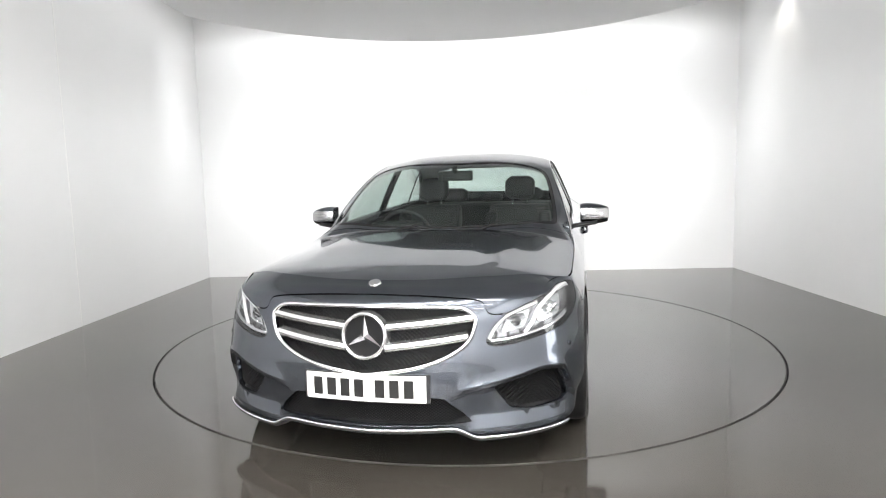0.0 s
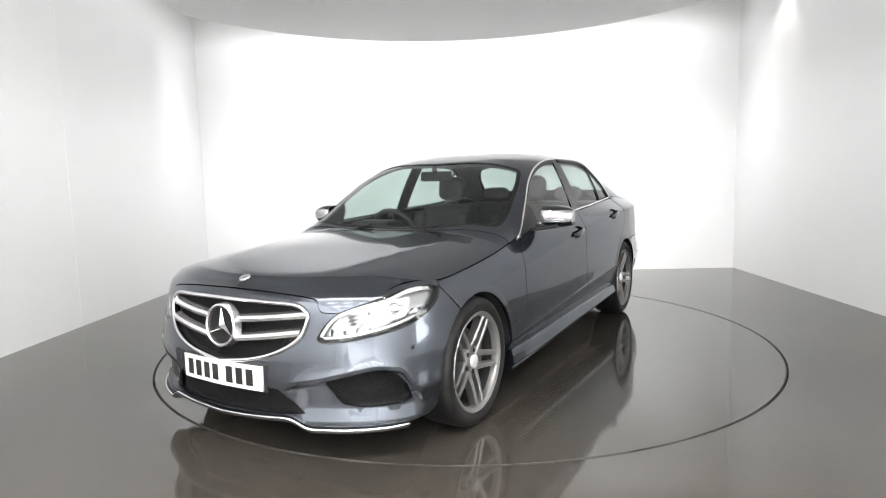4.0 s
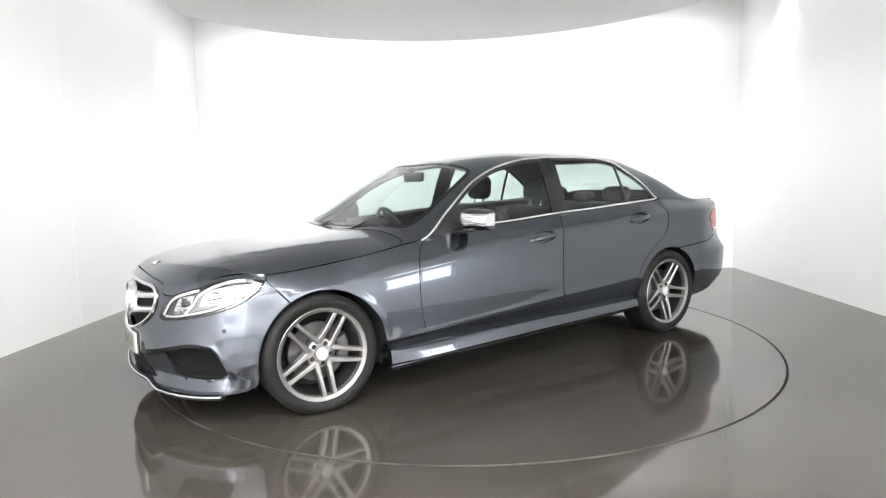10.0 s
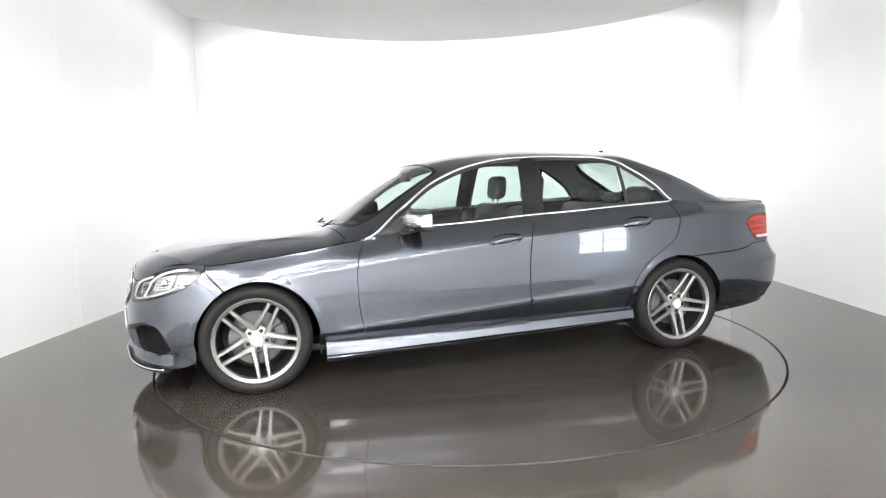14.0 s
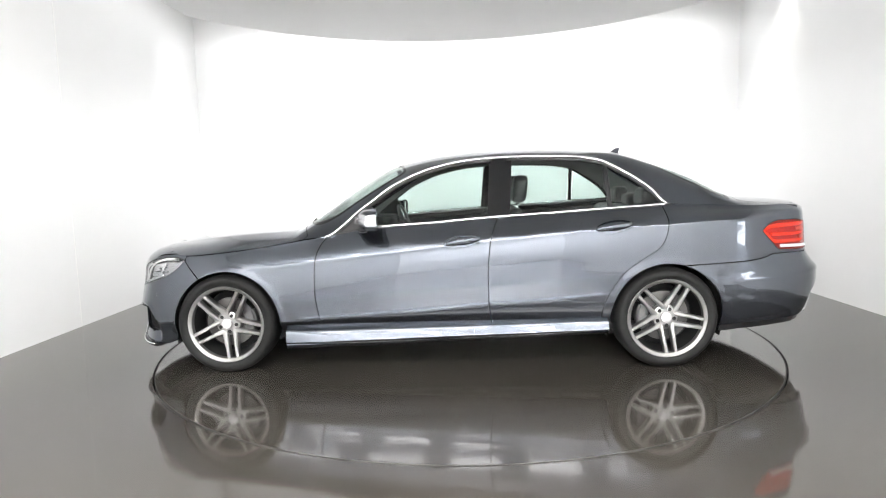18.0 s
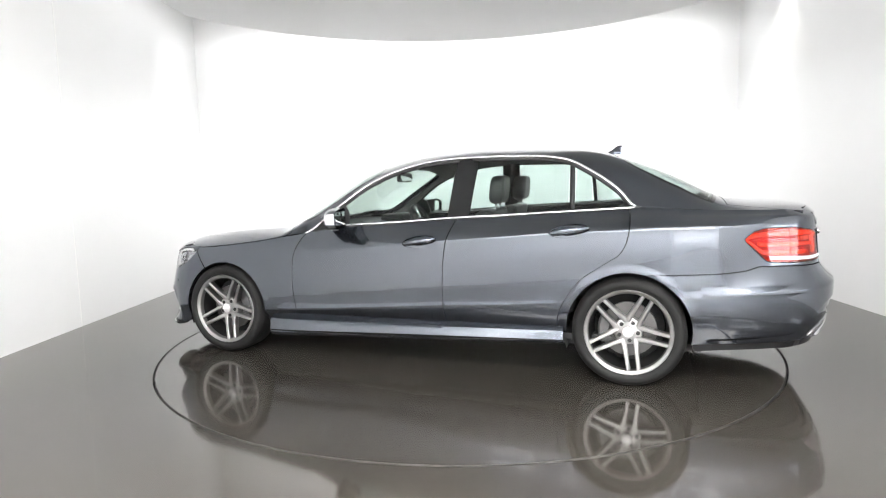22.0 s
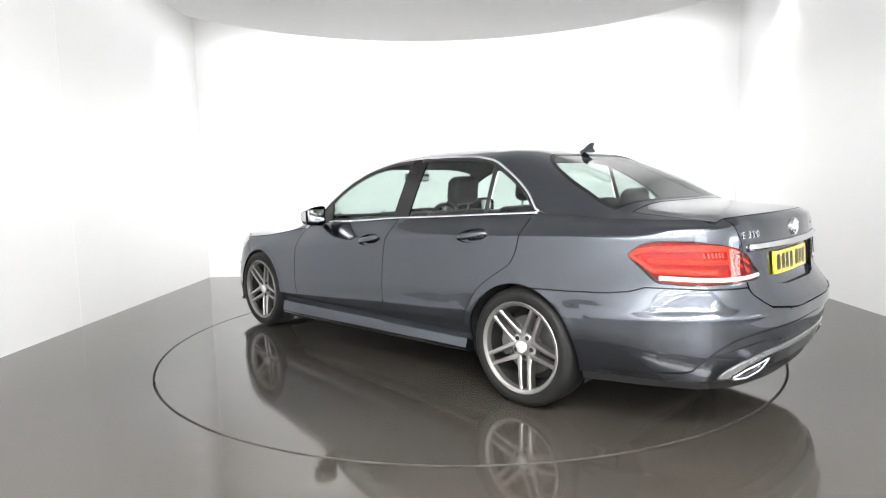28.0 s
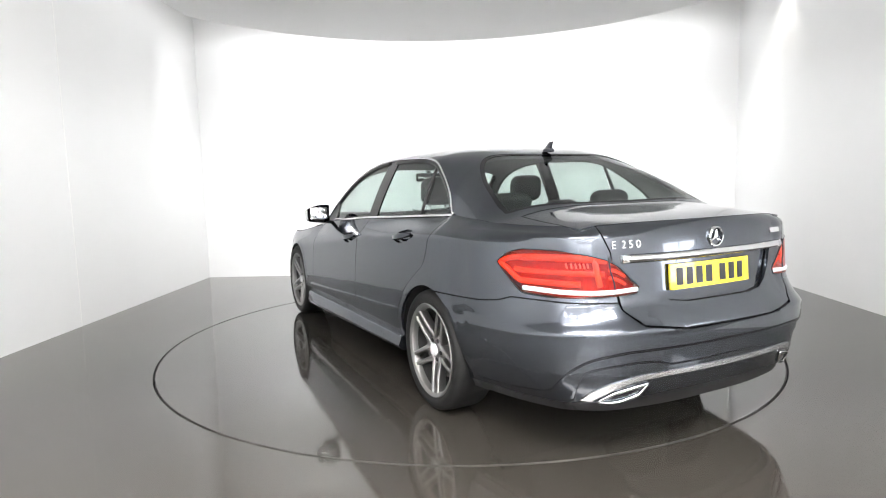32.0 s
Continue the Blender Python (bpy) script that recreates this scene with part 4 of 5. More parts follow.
def lattice(name, loop, inset, pitch, width, material, parent, label="", lean=1.0):
    """Crossed thin slats clipped to a loop on the skin."""
    a = np.array(loop)
    lo, hi = a.min(0), a.max(0)
    flat, f = [], []
    span = (hi[0] - lo[0]) + (hi[1] - lo[1]) / lean
    for sgn in (1, -1):
        k = 0
        while k * pitch < span:
            c = lo[0] - (hi[1] - lo[1]) / lean + k * pitch if sgn > 0 else lo[0] + k * pitch
            k += 1
            ts = np.arange(0, hi[1] - lo[1], 0.01)
            q = np.c_[c + sgn * ts / lean, lo[1] + ts]
            ok = inside(q, list(map(tuple, loop)))
            for j in range(len(q) - 1):
                if ok[j] and ok[j + 1]:
                    b = len(flat)
                    for p_ in (q[j], q[j + 1]):
                        for d in (-width / 2, width / 2):
                            flat += [(p_[0] + d, p_[1], inset), (p_[0] + d, p_[1], inset + 0.012)]
                    f += [(b, b + 2, b + 6, b + 4), (b, b + 4, b + 5, b + 1), (b + 2, b + 3, b + 7, b + 6)]
    flat = np.array(flat)
    v = skin(flat[:, 0], flat[:, 1], flat[:, 2])
    return part(name, mesh_of(name, v, f, material, smooth=False), parent, label)


def node(name, label="", parent=None):
    ob = new(name)
    ob.parent = parent or car
    if parent is None:
        ob.matrix_basis = ORIGIN
    if label:
        ob["label"] = label
    return ob


grille = node("radiator_grille", "silver two-bar radiator grille in a chrome frame")
part("grille_backing", sheet("grille_backing", lambda s, z: skin(s, z, 0.055), grille_loop, MESH_BLACK, step=0.06, flange=0), grille)
lattice("grille_mesh", grille_loop, 0.036, 0.021, 0.005, MESH_BLACK, grille, "black honeycomb mesh", 0.8)
part("grille_frame", sweep_mesh("grille_frame", [on_skin(s, z, 0.004) for s, z in grille_loop], 0.0095, CHROME, closed=True, up=(1, 0, 0.1)), grille, "chrome frame")
for sgn in (1, -1):
    for z0, z1 in ((0.640, 0.676), (0.556, 0.600)):
        skin_bar("grille_bar", SILVER, grille, sgn * 0.088, sgn * (s_front(0.455) if z1 > 0.65 else s_front(0.43)), z0, z1, -0.022, 0.034, 0.036)
bm = spin_bm([(0.083, 0.004), (0.085, 0.016), (0.091, 0.021), (0.098, 0.016), (0.104, -0.02)], 56)
EMB = pose(2.250, 0, 0.606, 0, 84, 0)
part("emblem_ring", bm_mesh("emblem_ring", bm, SILVER), grille, "chrome ring", EMB)
part("emblem_back", bm_mesh("emblem_back", spin_bm([(0.0, 0.002), (0.084, 0.002), (0.086, -0.02)], 40), MESH_BLACK), grille, "", EMB)
bm = bmesh.new()
for k in range(3):
    a = radians(180 + 120 * k)
    u, w = Vector((math.cos(a), math.sin(a), 0)), Vector((-math.sin(a), math.cos(a), 0))
    tip, l, r, c, lo = u * 0.083 + Vector((0, 0, 0.012)), w * 0.015 + Vector((0, 0, 0.004)), -w * 0.015 + Vector((0, 0, 0.004)), Vector((0, 0, 0.020)), u * -0.012
    l, r = l + u * 0.008, r + u * 0.008
    q = [bm.verts.new(t) for t in (tip, l, c, r)]
    bm.faces.new((q[0], q[1], q[2]))
    bm.faces.new((q[0], q[2], q[3]))
part("emblem_spokes", bm_mesh("emblem_spokes", bm, CHROME, smooth=False), grille, "chrome three-armed emblem", EMB)
badge = bm_mesh("bonnet_badge", spin_bm([(0.0, 0.006), (0.018, 0.006), (0.026, 0.004), (0.029, -0.003)], 32), CHROME)
part("bonnet_badge", badge, car, "small round silver badge", ORIGIN @ Matrix.Translation(top(np.array([2.108]), np.array([0.0]))[0]) @ pose(0, 0, 0.002, 0, 22, 0))

# lower intake, side intakes and the chrome lip
part("intake_backing", sheet("intake_backing", lambda s, z: skin(s, z, 0.06), intake_loop, MESH_BLACK, step=0.06, flange=0), front_bumper)
lattice("intake_mesh", intake_loop, 0.03, 0.017, 0.0045, MESH_BLACK, front_bumper, "black intake mesh", 0.7)
for line in (fog_loop, front_mirror(fog_loop)):
    part("side_intake_backing", sheet("side_intake_backing", lambda s, z: skin(s, z, 0.055), line, MESH_BLACK, step=0.05, flange=0), front_bumper)
    lattice("side_intake_mesh", line, 0.022, 0.024, 0.006, MESH_BLACK, front_bumper, "black side intake mesh", 0.7)
lip_half = [(0.0, 0.211), (0.18, 0.217), (0.345, 0.225), (0.40, 0.214), (0.460, 0.184), (0.52, 0.180), (0.68, 0.180), (0.80, 0.182), (0.91, 0.186)]
lip_line = list(reversed(front_mirror(lip_half)))[:-1] + lip_half
part("lower_lip", sweep_mesh("lower_lip", [on_skin(s, z, 0.014) for s, z in rounded(lip_line, per=4)], 0.0045, CHROME, flat=1.4, up=(0, 0, 1)), front_bumper, "bright chrome lower lip")
part("splitter", sweep_mesh("splitter", [on_skin(s, z - 0.012, -0.03) for s, z in rounded(lip_line, per=4)], 0.045, BLACK, flat=0.25, up=(0, 0, 1)), front_bumper)


def plate(name, surface, s_mid, half_w, z0, z1, material, label, parent, out, lean=0.0):
    holder = node(name, label, None)
    loop = [(s_mid - half_w, z0), (s_mid + half_w, z0), (s_mid + half_w, z1), (s_mid - half_w, z1)]
    f = lambda s, z, o: surface(s, z * 0 + (z0 + z1) / 2, -o) + np.c_[lean * (z - (z0 + z1) / 2), 0 * z, z - (z0 + z1) / 2]
    part("plate_board", sheet(name, lambda s, z: f(s, z, out), loop, material, step=0.04, flange=0.01), holder)
    x = -0.225
    for k in range(7):
        w = 0.040
        bar = [(s_mid + x, z0 + 0.018), (s_mid + x + w, z0 + 0.018), (s_mid + x + w, z1 - 0.018), (s_mid + x, z1 - 0.018)]
        part("bar", sheet("bar", lambda s, z: f(s, z, out + 0.0015), bar, INK, step=0.03, flange=0.001), holder)
        x += 0.061 + (0.028 if k == 3 else 0)
    return holder


plate("front_number_plate", skin, 0.0, 0.26, 0.338, 0.449, PLATE_WHITE, "white front number plate with black bars", front_bumper, 0.016)
part("plate_plinth", sheet("plate_plinth", lambda s, z: skin(s, z, -0.004), [(-0.275, 0.33), (0.275, 0.33), (0.275, 0.452), (-0.275, 0.452)], BLACK, step=0.06, flange=0.02), front_bumper)
for y in (0.31, -0.31):
    sgn = 1 if y > 0 else -1
    for s, z in ((s_front(0.33), 0.405), (s_at_x(1.93), 0.52)):
        q = on_skin(sgn * s, z, 0.001)
        me = bm_mesh("parking_sensor", spin_bm([(0.0, 0.002), (0.010, 0.002), (0.012, -0.002)], 16), PAINT)
        n = (on_skin(sgn * s, z, 0.05) - on_skin(sgn * s, z, 0)).normalized()
        part("parking_sensor", me, front_bumper, "", Matrix.Translation(q) @ n.to_track_quat("Z", "Y").to_matrix().to_4x4())


def headlamp(sgn):
    f = (lambda q: q) if sgn > 0 else front_mirror
    lamp = node("headlamp", "clear-glass headlamp with two chrome reflector boxes")
    loop = f(head_loop)
    part("housing", sheet("housing", lambda s, z: skin(s, z, 0.045), loop, LAMP_GREY, step=0.03, flange=-0.03), lamp)
    part("lens", sheet("lens", lambda s, z: skin(s, z, 0.002), loop, CLEAR, step=0.03, flange=0), lamp, "clear glass cover")
    part("lens_seal", sweep_mesh("lens_seal", [on_skin(s, z, -0.002) for s, z in loop], 0.0018, BLACK, closed=True, sides=6, up=(0.3, 0.2 * sgn, 1)), lamp)
    for cs, cz, hw, hh, lean in ((0.668, 0.634, 0.060, 0.036, 0.55), (0.880, 0.672, 0.085, 0.042, 0.50)):
        box = soft([(cs - hw - hh * lean, cz - hh), (cs + hw - hh * lean, cz - hh + 0.018), (cs + hw + hh * lean, cz + hh + 0.018), (cs - hw + hh * lean, cz + hh)], 0.16)
        part("reflector", sheet("reflector", lambda s, z: skin(s, z, 0.030 + 0.35 * np.clip(0.034 - np.hypot((s - cs * sgn) * 0.55, z - cz - 0.008), 0, 1)), f(box), LAMP_CHROME, step=0.012, flange=0.012), lamp, "chrome reflector box")
        c = on_skin(sgn * cs, cz + 0.008, -0.036)
        face = Matrix.Translation(c) @ Vector((1, 0.35 * sgn, 0.05)).to_track_quat("Z", "Y").to_matrix().to_4x4()
        part("projector", bm_mesh("projector", spin_bm([(0.0, 0.016), (0.012, 0.014), (0.021, 0.006), (0.025, -0.008)], 24), GLOSSY_BLACK if cs < 0.8 else CHROME), lamp, "", face)
        for k in (-1, 0, 1):
            bar = [(cs - hw * 0.75, cz - 0.006 + 0.016 * k), (cs + hw * 0.75, cz + 0.012 + 0.016 * k)]
            part("reflector_rib", sweep_mesh("reflector_rib", [on_skin(sgn * (bar[0][0] + (bar[1][0] - bar[0][0]) * q), bar[0][1] + (bar[1][1] - bar[0][1]) * q, -0.024) for q in np.linspace(0, 1, 6)], 0.0022, CHROME, sides=6, up=(1, 0, 0)), lamp)
    for line, r in (([(0.528, 0.582), (0.570, 0.640), (0.625, 0.676), (0.71, 0.700), (0.78, 0.716)], 0.0075), ([(0.700, 0.596), (0.745, 0.640), (0.785, 0.690), (0.86, 0.728), (0.96, 0.752), (1.06, 0.758)], 0.0085)):
        part("light_guide", sweep_mesh("light_guide", [on_skin(sgn * s, z, -0.016) for s, z in rounded(line, per=5)], r, WHITE_PLASTIC, flat=0.6, up=(1, 0, 0)), lamp, "white light guide")
    low = [(0.535, 0.572), (0.62, 0.576), (0.74, 0.594), (0.88, 0.622), (0.99, 0.654)]
    part("indicator_strip", sweep_mesh("indicator_strip", [on_skin(sgn * s, z, -0.018) for s, z in rounded(low, per=4)], 0.011, LAMP_CHROME, flat=0.7, up=(1, 0, 0)), lamp)
    for k in range(11):
        s = 0.955 + 0.014 * k
        top_z = float(np.interp(s, [q[0] for q in HEAD_TOP], [q[1] for q in HEAD_TOP]))
        part("lash_rib", sweep_mesh("lash_rib", [on_skin(sgn * (s + 0.010 * q), top_z - 0.006 - 0.016 * q, -0.012) for q in (0, 0.5, 1)], 0.0022, WHITE_PLASTIC, sides=5, up=(1, 0, 0)), lamp)


headlamp(1)
headlamp(-1)
# ---- rear: lamps, plate, trim, exhausts ----
def tail_at(s, z, out=0.0):
    return Vector(tail_skin(np.array([s]), np.array([z]), -out)[0])


def tail_lamp(sgn):
    f = (lambda q: q) if sgn > 0 else rear_mirror
    lamp = node("tail_lamp", "red tail lamp with a white lower strip")
    loop = f(tail_loop)
    part("housing", sheet("housing", lambda s, z: tail_skin(s, z, 0.038), loop, RED_CORE, step=0.04, flange=-0.03), lamp)
    part("lens", sheet("lens", lambda s, z: tail_skin(s, z, -0.002), loop, RED_LENS, step=0.03, flange=0.004), lamp, "glossy red lens")
    part("lens_seal", sweep_mesh("lens_seal", [tail_at(s, z, 0.0) for s, z in loop], 0.003, BLACK, closed=True, sides=6, up=(0.3, 0.2 * sgn, 1)), lamp)
    def run(pts, out, r, m, name, flat=1.0, label=""):
        part(name, sweep_mesh(name, [tail_at(*f([(s, z)])[0], out) for s, z in rounded(pts, per=5)], r, m, flat=flat, up=(1, 0, 0), sides=8), lamp, label)
    run([(5.078, 0.771), (s_rear(0.78), 0.766), (s_rear(0.62), 0.765), (s_rear(0.46), 0.772)], 0.002, 0.0105, WHITE_PLASTIC, "light_strip", 0.6, "white light strip")
    run([(s_at_x(-2.21), 0.902), (s_at_x(-2.13), 0.898), (s_at_x(-2.055), 0.876), (s_at_x(-2.10), 0.842), (s_at_x(-2.15), 0.806), (s_at_x(-2.20), 0.798), (s_rear(0.72), 0.797)], -0.016, 0.0135, RED_GUIDE, "light_guide", 0.7, "bright red hooked light guide")
    run([(s_at_x(-2.17), 0.900), (s_rear(0.76), 0.906), (s_rear(0.68), 0.902), (s_rear(0.61), 0.894)], -0.014, 0.0155, RED_GUIDE, "light_guide", 0.7)
    run([(s_at_x(-2.13), 0.848), (s_at_x(-2.20), 0.843), (s_rear(0.74), 0.842), (s_rear(0.62), 0.838)], -0.018, 0.0115, RED_GUIDE, "light_guide", 0.7)
    run([(s_rear(0.665), 0.905), (s_rear(0.655), 0.85), (s_rear(0.64), 0.785)], -0.014, 0.014, WHITE_PLASTIC, "light_guide", 0.7, "upright bright light guide")
    for z in (0.885, 0.855, 0.822):
        run([(s_rear(0.600), z), (s_rear(0.56), z - 0.006), (s_rear(0.51), z - 0.03 if z < 0.86 else z - 0.012)], -0.016, 0.0085, RED_GUIDE, "inner_guide", 0.7)
    for k in range(6):
        run([(s_rear(0.775 - 0.016 * k), 0.884), (s_rear(0.770 - 0.016 * k), 0.862)], -0.020, 0.004, WHITE_PLASTIC, "reflector_rib")
    run([(s_rear(0.578), 0.752), (s_rear(0.58), 0.80), (s_rear(0.60), 0.86), (s_rear(0.605), 0.915)], 0.003, 0.003, BLACK, "joint")


tail_lamp(1)
tail_lamp(-1)
part("boot_trim", sweep_mesh("boot_trim", [tail_at(s, 0.899, 0.006) for s in np.linspace(s_rear(0.535), 2 * S_END - s_rear(0.535), 24)], 0.012, CHROME, flat=1.5, up=(0, 0, 1)), boot_lid, "chrome strip over the plate")
plate("rear_number_plate", tail_skin, S_END - 0.02, 0.26, 0.752, 0.862, PLATE_YELLOW, "yellow rear number plate with black bars", boot_lid, -0.006, lean=0.075)
strip_half = [(5.372, 0.312), (5.425, 0.352), (5.50, 0.389), (5.62, 0.419), (5.78, 0.428), (S_END, 0.433)]
strip_low = [(5.78, 0.408), (5.62, 0.396), (5.53, 0.368), (5.45, 0.326), (5.425, 0.306)]
strip = strip_half[:-1] + list(reversed(rear_mirror(strip_half[:-1]))) + rear_mirror(list(reversed(strip_low))) + strip_low
part("bumper_trim", sheet("bumper_trim", lambda s, z: tail_skin(s, z, -0.006), strip, SILVER, step=0.03, flange=0.012), car, "chrome strip between the exhausts", ORIGIN)
low_half = sx([(-1.795, 0.275), (-1.80, 0.225), (-2.2, 0.245)]) + [(s_rear(0.78), 0.252), (s_rear(0.4), 0.258)]
high_half = sx([(-2.2, 0.295)]) + [(s_rear(0.78), 0.306), (s_rear(0.60), 0.315), (s_rear(0.3), 0.335)]
val = low_half + list(reversed(rear_mirror(low_half))) + rear_mirror(high_half) + list(reversed(high_half))
part("diffuser", sheet("diffuser", lambda s, z: tail_skin(s, z, 0.010), val, BLACK, step=0.05), car, "black lower valance", ORIGIN)
for f in ((lambda q: q), rear_mirror):
    ex = node("exhaust_tip", "chrome trapezoid exhaust tip")
    loop = soft([(5.452, 0.306), (5.53, 0.350), (5.62, 0.370), (5.688, 0.384), (5.652, 0.330), (5.545, 0.302)], 0.2)
    part("rim", sweep_mesh("rim", [tail_at(*f([q])[0], 0.006) for q in loop], 0.006, CHROME, closed=True, up=(1, 0, 0)), ex)
    part("pipe", sheet("pipe", lambda s, z: tail_skin(s, z, 0.025), f(loop), BLACK, step=0.03, flange=-0.03), ex)
for x, z, sg in ((-1.997, 0.506, 1), (-1.997, 0.506, -1)):
    q = on_skin(sg * s_at_x(x), z, 0.001)
    n = (on_skin(sg * s_at_x(x), z, 0.05) - q).normalized()
    part("parking_sensor", bm_mesh("parking_sensor", spin_bm([(0.0, 0.002), (0.010, 0.002), (0.012, -0.002)], 16), PAINT), car, "", ORIGIN @ Matrix.Translation(q) @ n.to_track_quat("Z", "Y").to_matrix().to_4x4())


# ---- door handles ----
for doors, (x, z) in ((front_doors, CUP_F), (rear_doors, CUP_R)):
    for door, sgn in zip(doors, (1, -1)):
        bowl = cup(x, z)
        me = sheet("handle_bowl", lambda s, zz: skin(s, zz, 0.015), bowl, PAINT, step=0.03, flange=0)
        part("handle_bowl", me if sgn > 0 else mirrored(me), door)
        v, f, n = [], [], 16
        for k in range(n + 1):
            t = k / n
            xx, zz = x + 0.108 - 0.222 * t, z - 0.013 + 0.030 * t
            out = 0.004 + 0.026 * math.sin(math.pi * min(1, max(0, t))) ** 0.55
            h = 0.010 + 0.008 * math.sin(math.pi * t) ** 0.5
            c0 = on_skin(s_at_x(xx), zz, out)
            for j in range(8):
                a = 2 * math.pi * j / 8
                v.append((c0.x, sgn * (c0.y + 0.008 * math.cos(a)), c0.z + h * math.sin(a)))
        for k in range(n):
            for j in range(8):
                f.append((k * 8 + j, k * 8 + (j + 1) % 8, k * 8 + 8 + (j + 1) % 8, k * 8 + 8 + j))
        bm = bmesh.new()
        vs = [bm.verts.new(q) for q in v]
        for q in f:
            bm.faces.new([vs[j] for j in q])
        part("door_handle", bm_mesh("door_handle", bm, PAINT), door, "body-coloured pull handle")


# ---- door mirrors ----
def door_mirror(sgn):
    ob = node("door_mirror", "body-coloured door mirror with an indicator strip")

    def shell(name, material, z0, z1, grow=0.0, label=""):
        v, f, n, m = [], [], 12, 14
        for y in np.linspace(0.866, 1.046 + grow * 0.6, n + 1):
            t = (y - 0.866) / 0.180
            r = math.sin(math.pi * (0.10 + 0.80 * t)) ** 0.22
            for k in range(m + 1):
                a = math.pi * k / m
                ca = math.copysign(abs(math.cos(a)) ** 0.75, math.cos(a))
                zz = 0.998 + (0.076 - 0.014 * t) * r * ca + (0.008 - 0.012 * t)
                xx = 0.412 + (0.138 - 0.045 * t) * r * (math.sin(a) ** 0.5) - 0.02 * t + grow
                v.append((xx, sgn * y, min(max(zz, z0), z1)))
        for i in range(n):
            for k in range(m):
                q = (i * (m + 1) + k, i * (m + 1) + k + 1, (i + 1) * (m + 1) + k + 1, (i + 1) * (m + 1) + k)
                f.append(q)
        f += [tuple(range(m + 1)), tuple(n * (m + 1) + k for k in reversed(range(m + 1)))]
        bm = bmesh.new()
        vs = [bm.verts.new(q) for q in v]
        for q in f:
            bm.faces.new([vs[j] for j in q])
        bmesh.ops.remove_doubles(bm, verts=bm.verts, dist=1e-5)
        part(name, bm_mesh(name, bm, material), ob, label)

    shell("mirror_cap", PAINT, 0.962, 2.0)
    shell("mirror_base", GLOSSY_BLACK, 0.0, 0.964, -0.003)
    shell("indicator", INDICATOR, 0.968, 1.040, 0.004, "wide clear indicator lens over silver")
    for k in range(4):
        z = 0.984 + 0.013 * k
        part("lens_rib", sweep_mesh("lens_rib", [(0.5555 - 0.034 * t - 0.06 * max(0, t - 0.8), sgn * (0.90 + 0.125 * t), z) for t in np.linspace(0.1, 0.9, 8)], 0.0018, CHROME, sides=6, up=(1, 0, 0)), ob)
    bm = box_bm(0.404, 0.416, *sorted((sgn * 0.885, sgn * 1.022)), 0.958, 1.050, 0.004)
    part("mirror_glass", bm_mesh("mirror_glass", bm, MIRROR), ob, "mirror glass")
    arm = [(0.52, sgn * 0.795, 0.918), (0.515, sgn * 0.85, 0.928), (0.50, sgn * 0.91, 0.936), (0.49, sgn * 0.97, 0.945)]
    part("mirror_arm", sweep_mesh("mirror_arm", arm, 0.034, BLACK, flat=0.45, up=(0, 0, 1)), ob)
    tri = [(0.745, float(z_belt(0.745)) + 0.004), (0.415, float(z_belt(0.415)) + 0.006), (0.43, float(z_belt(0.43)) + 0.10), (0.47, dlo(0.47) - 0.022), (0.60, dlo(0.60) - 0.018)]
    me = sheet("mirror_corner", lambda x, z: side_glass(x, z, 0.002), tri, BLACK, step=0.05, flange=0.01, flip=True)
    part("mirror_corner", me if sgn > 0 else mirrored(me), ob)


MIRROR = mat("mirror_silver", (0.85, 0.86, 0.87), 0.01, metal=1.0)
door_mirror(1)
door_mirror(-1)

# window frames: dark rubber inside the chrome, and the bar of the quarter light
for x0, x1, doors in ((0.66, -0.34, front_doors), (-0.43, -1.43, rear_doors)):
    line = [side_glass(np.array([x]), np.array([dlo(x) - 0.026]), 0.004)[0] for x in np.linspace(x0, x1, 40)]
    for door, sgn in zip(doors, (1, -1)):
        part("window_seal", sweep_mesh("window_seal", [(q[0], sgn * q[1], q[2]) for q in line], 0.012, BLACK, flat=0.6, up=(0, 1, 0)), door)
for door, sgn in zip(rear_doors, (1, -1)):
    bar = [side_glass(np.array([-1.098 + 0.012 * t]), np.array([1.04 + (dlo(-1.09) - 1.055) * t]), 0.006)[0] for t in np.linspace(0, 1, 8)]
    part("quarter_bar", sweep_mesh("quarter_bar", [(q[0], sgn * q[1], q[2]) for q in bar], 0.016, BLACK, flat=0.5, up=(0, 1, 0)), door)

# ---- roof fittings, wipers ----
fin = bmesh.new()
rows = []
for z, xf, xb, w in ((-0.006, -1.235, -1.345, 0.030), (0.010, -1.249, -1.343, 0.026), (0.018, -1.267, -1.338, 0.014), (0.034, -1.291, -1.343, 0.008), (0.048, -1.309, -1.349, 0.006), (0.054, -1.321, -1.351, 0.004)):
    zz = float(z_mid(-1.235)) - 0.004 + z
    rows.append([fin.verts.new(q) for q in ((xf, 0, zz), ((xf + xb) / 2, w, zz), (xb, w * 0.6, zz), (xb, -w * 0.6, zz), ((xf + xb) / 2, -w, zz))])
for a, b in zip(rows, rows[1:]):
    for k in range(5):
        fin.faces.new((a[k], a[(k + 1) % 5], b[(k + 1) % 5], b[k]))
fin.faces.new(rows[-1])
panel("roof_antenna", bm_mesh("roof_antenna", fin, PAINT), "dark grey shark-fin roof antenna")


def on_top(x, y, up=0.0):
    q = top(np.array([float(x)]), np.array([float(y)]))[0]
    return Vector((q[0], q[1], q[2] + up))


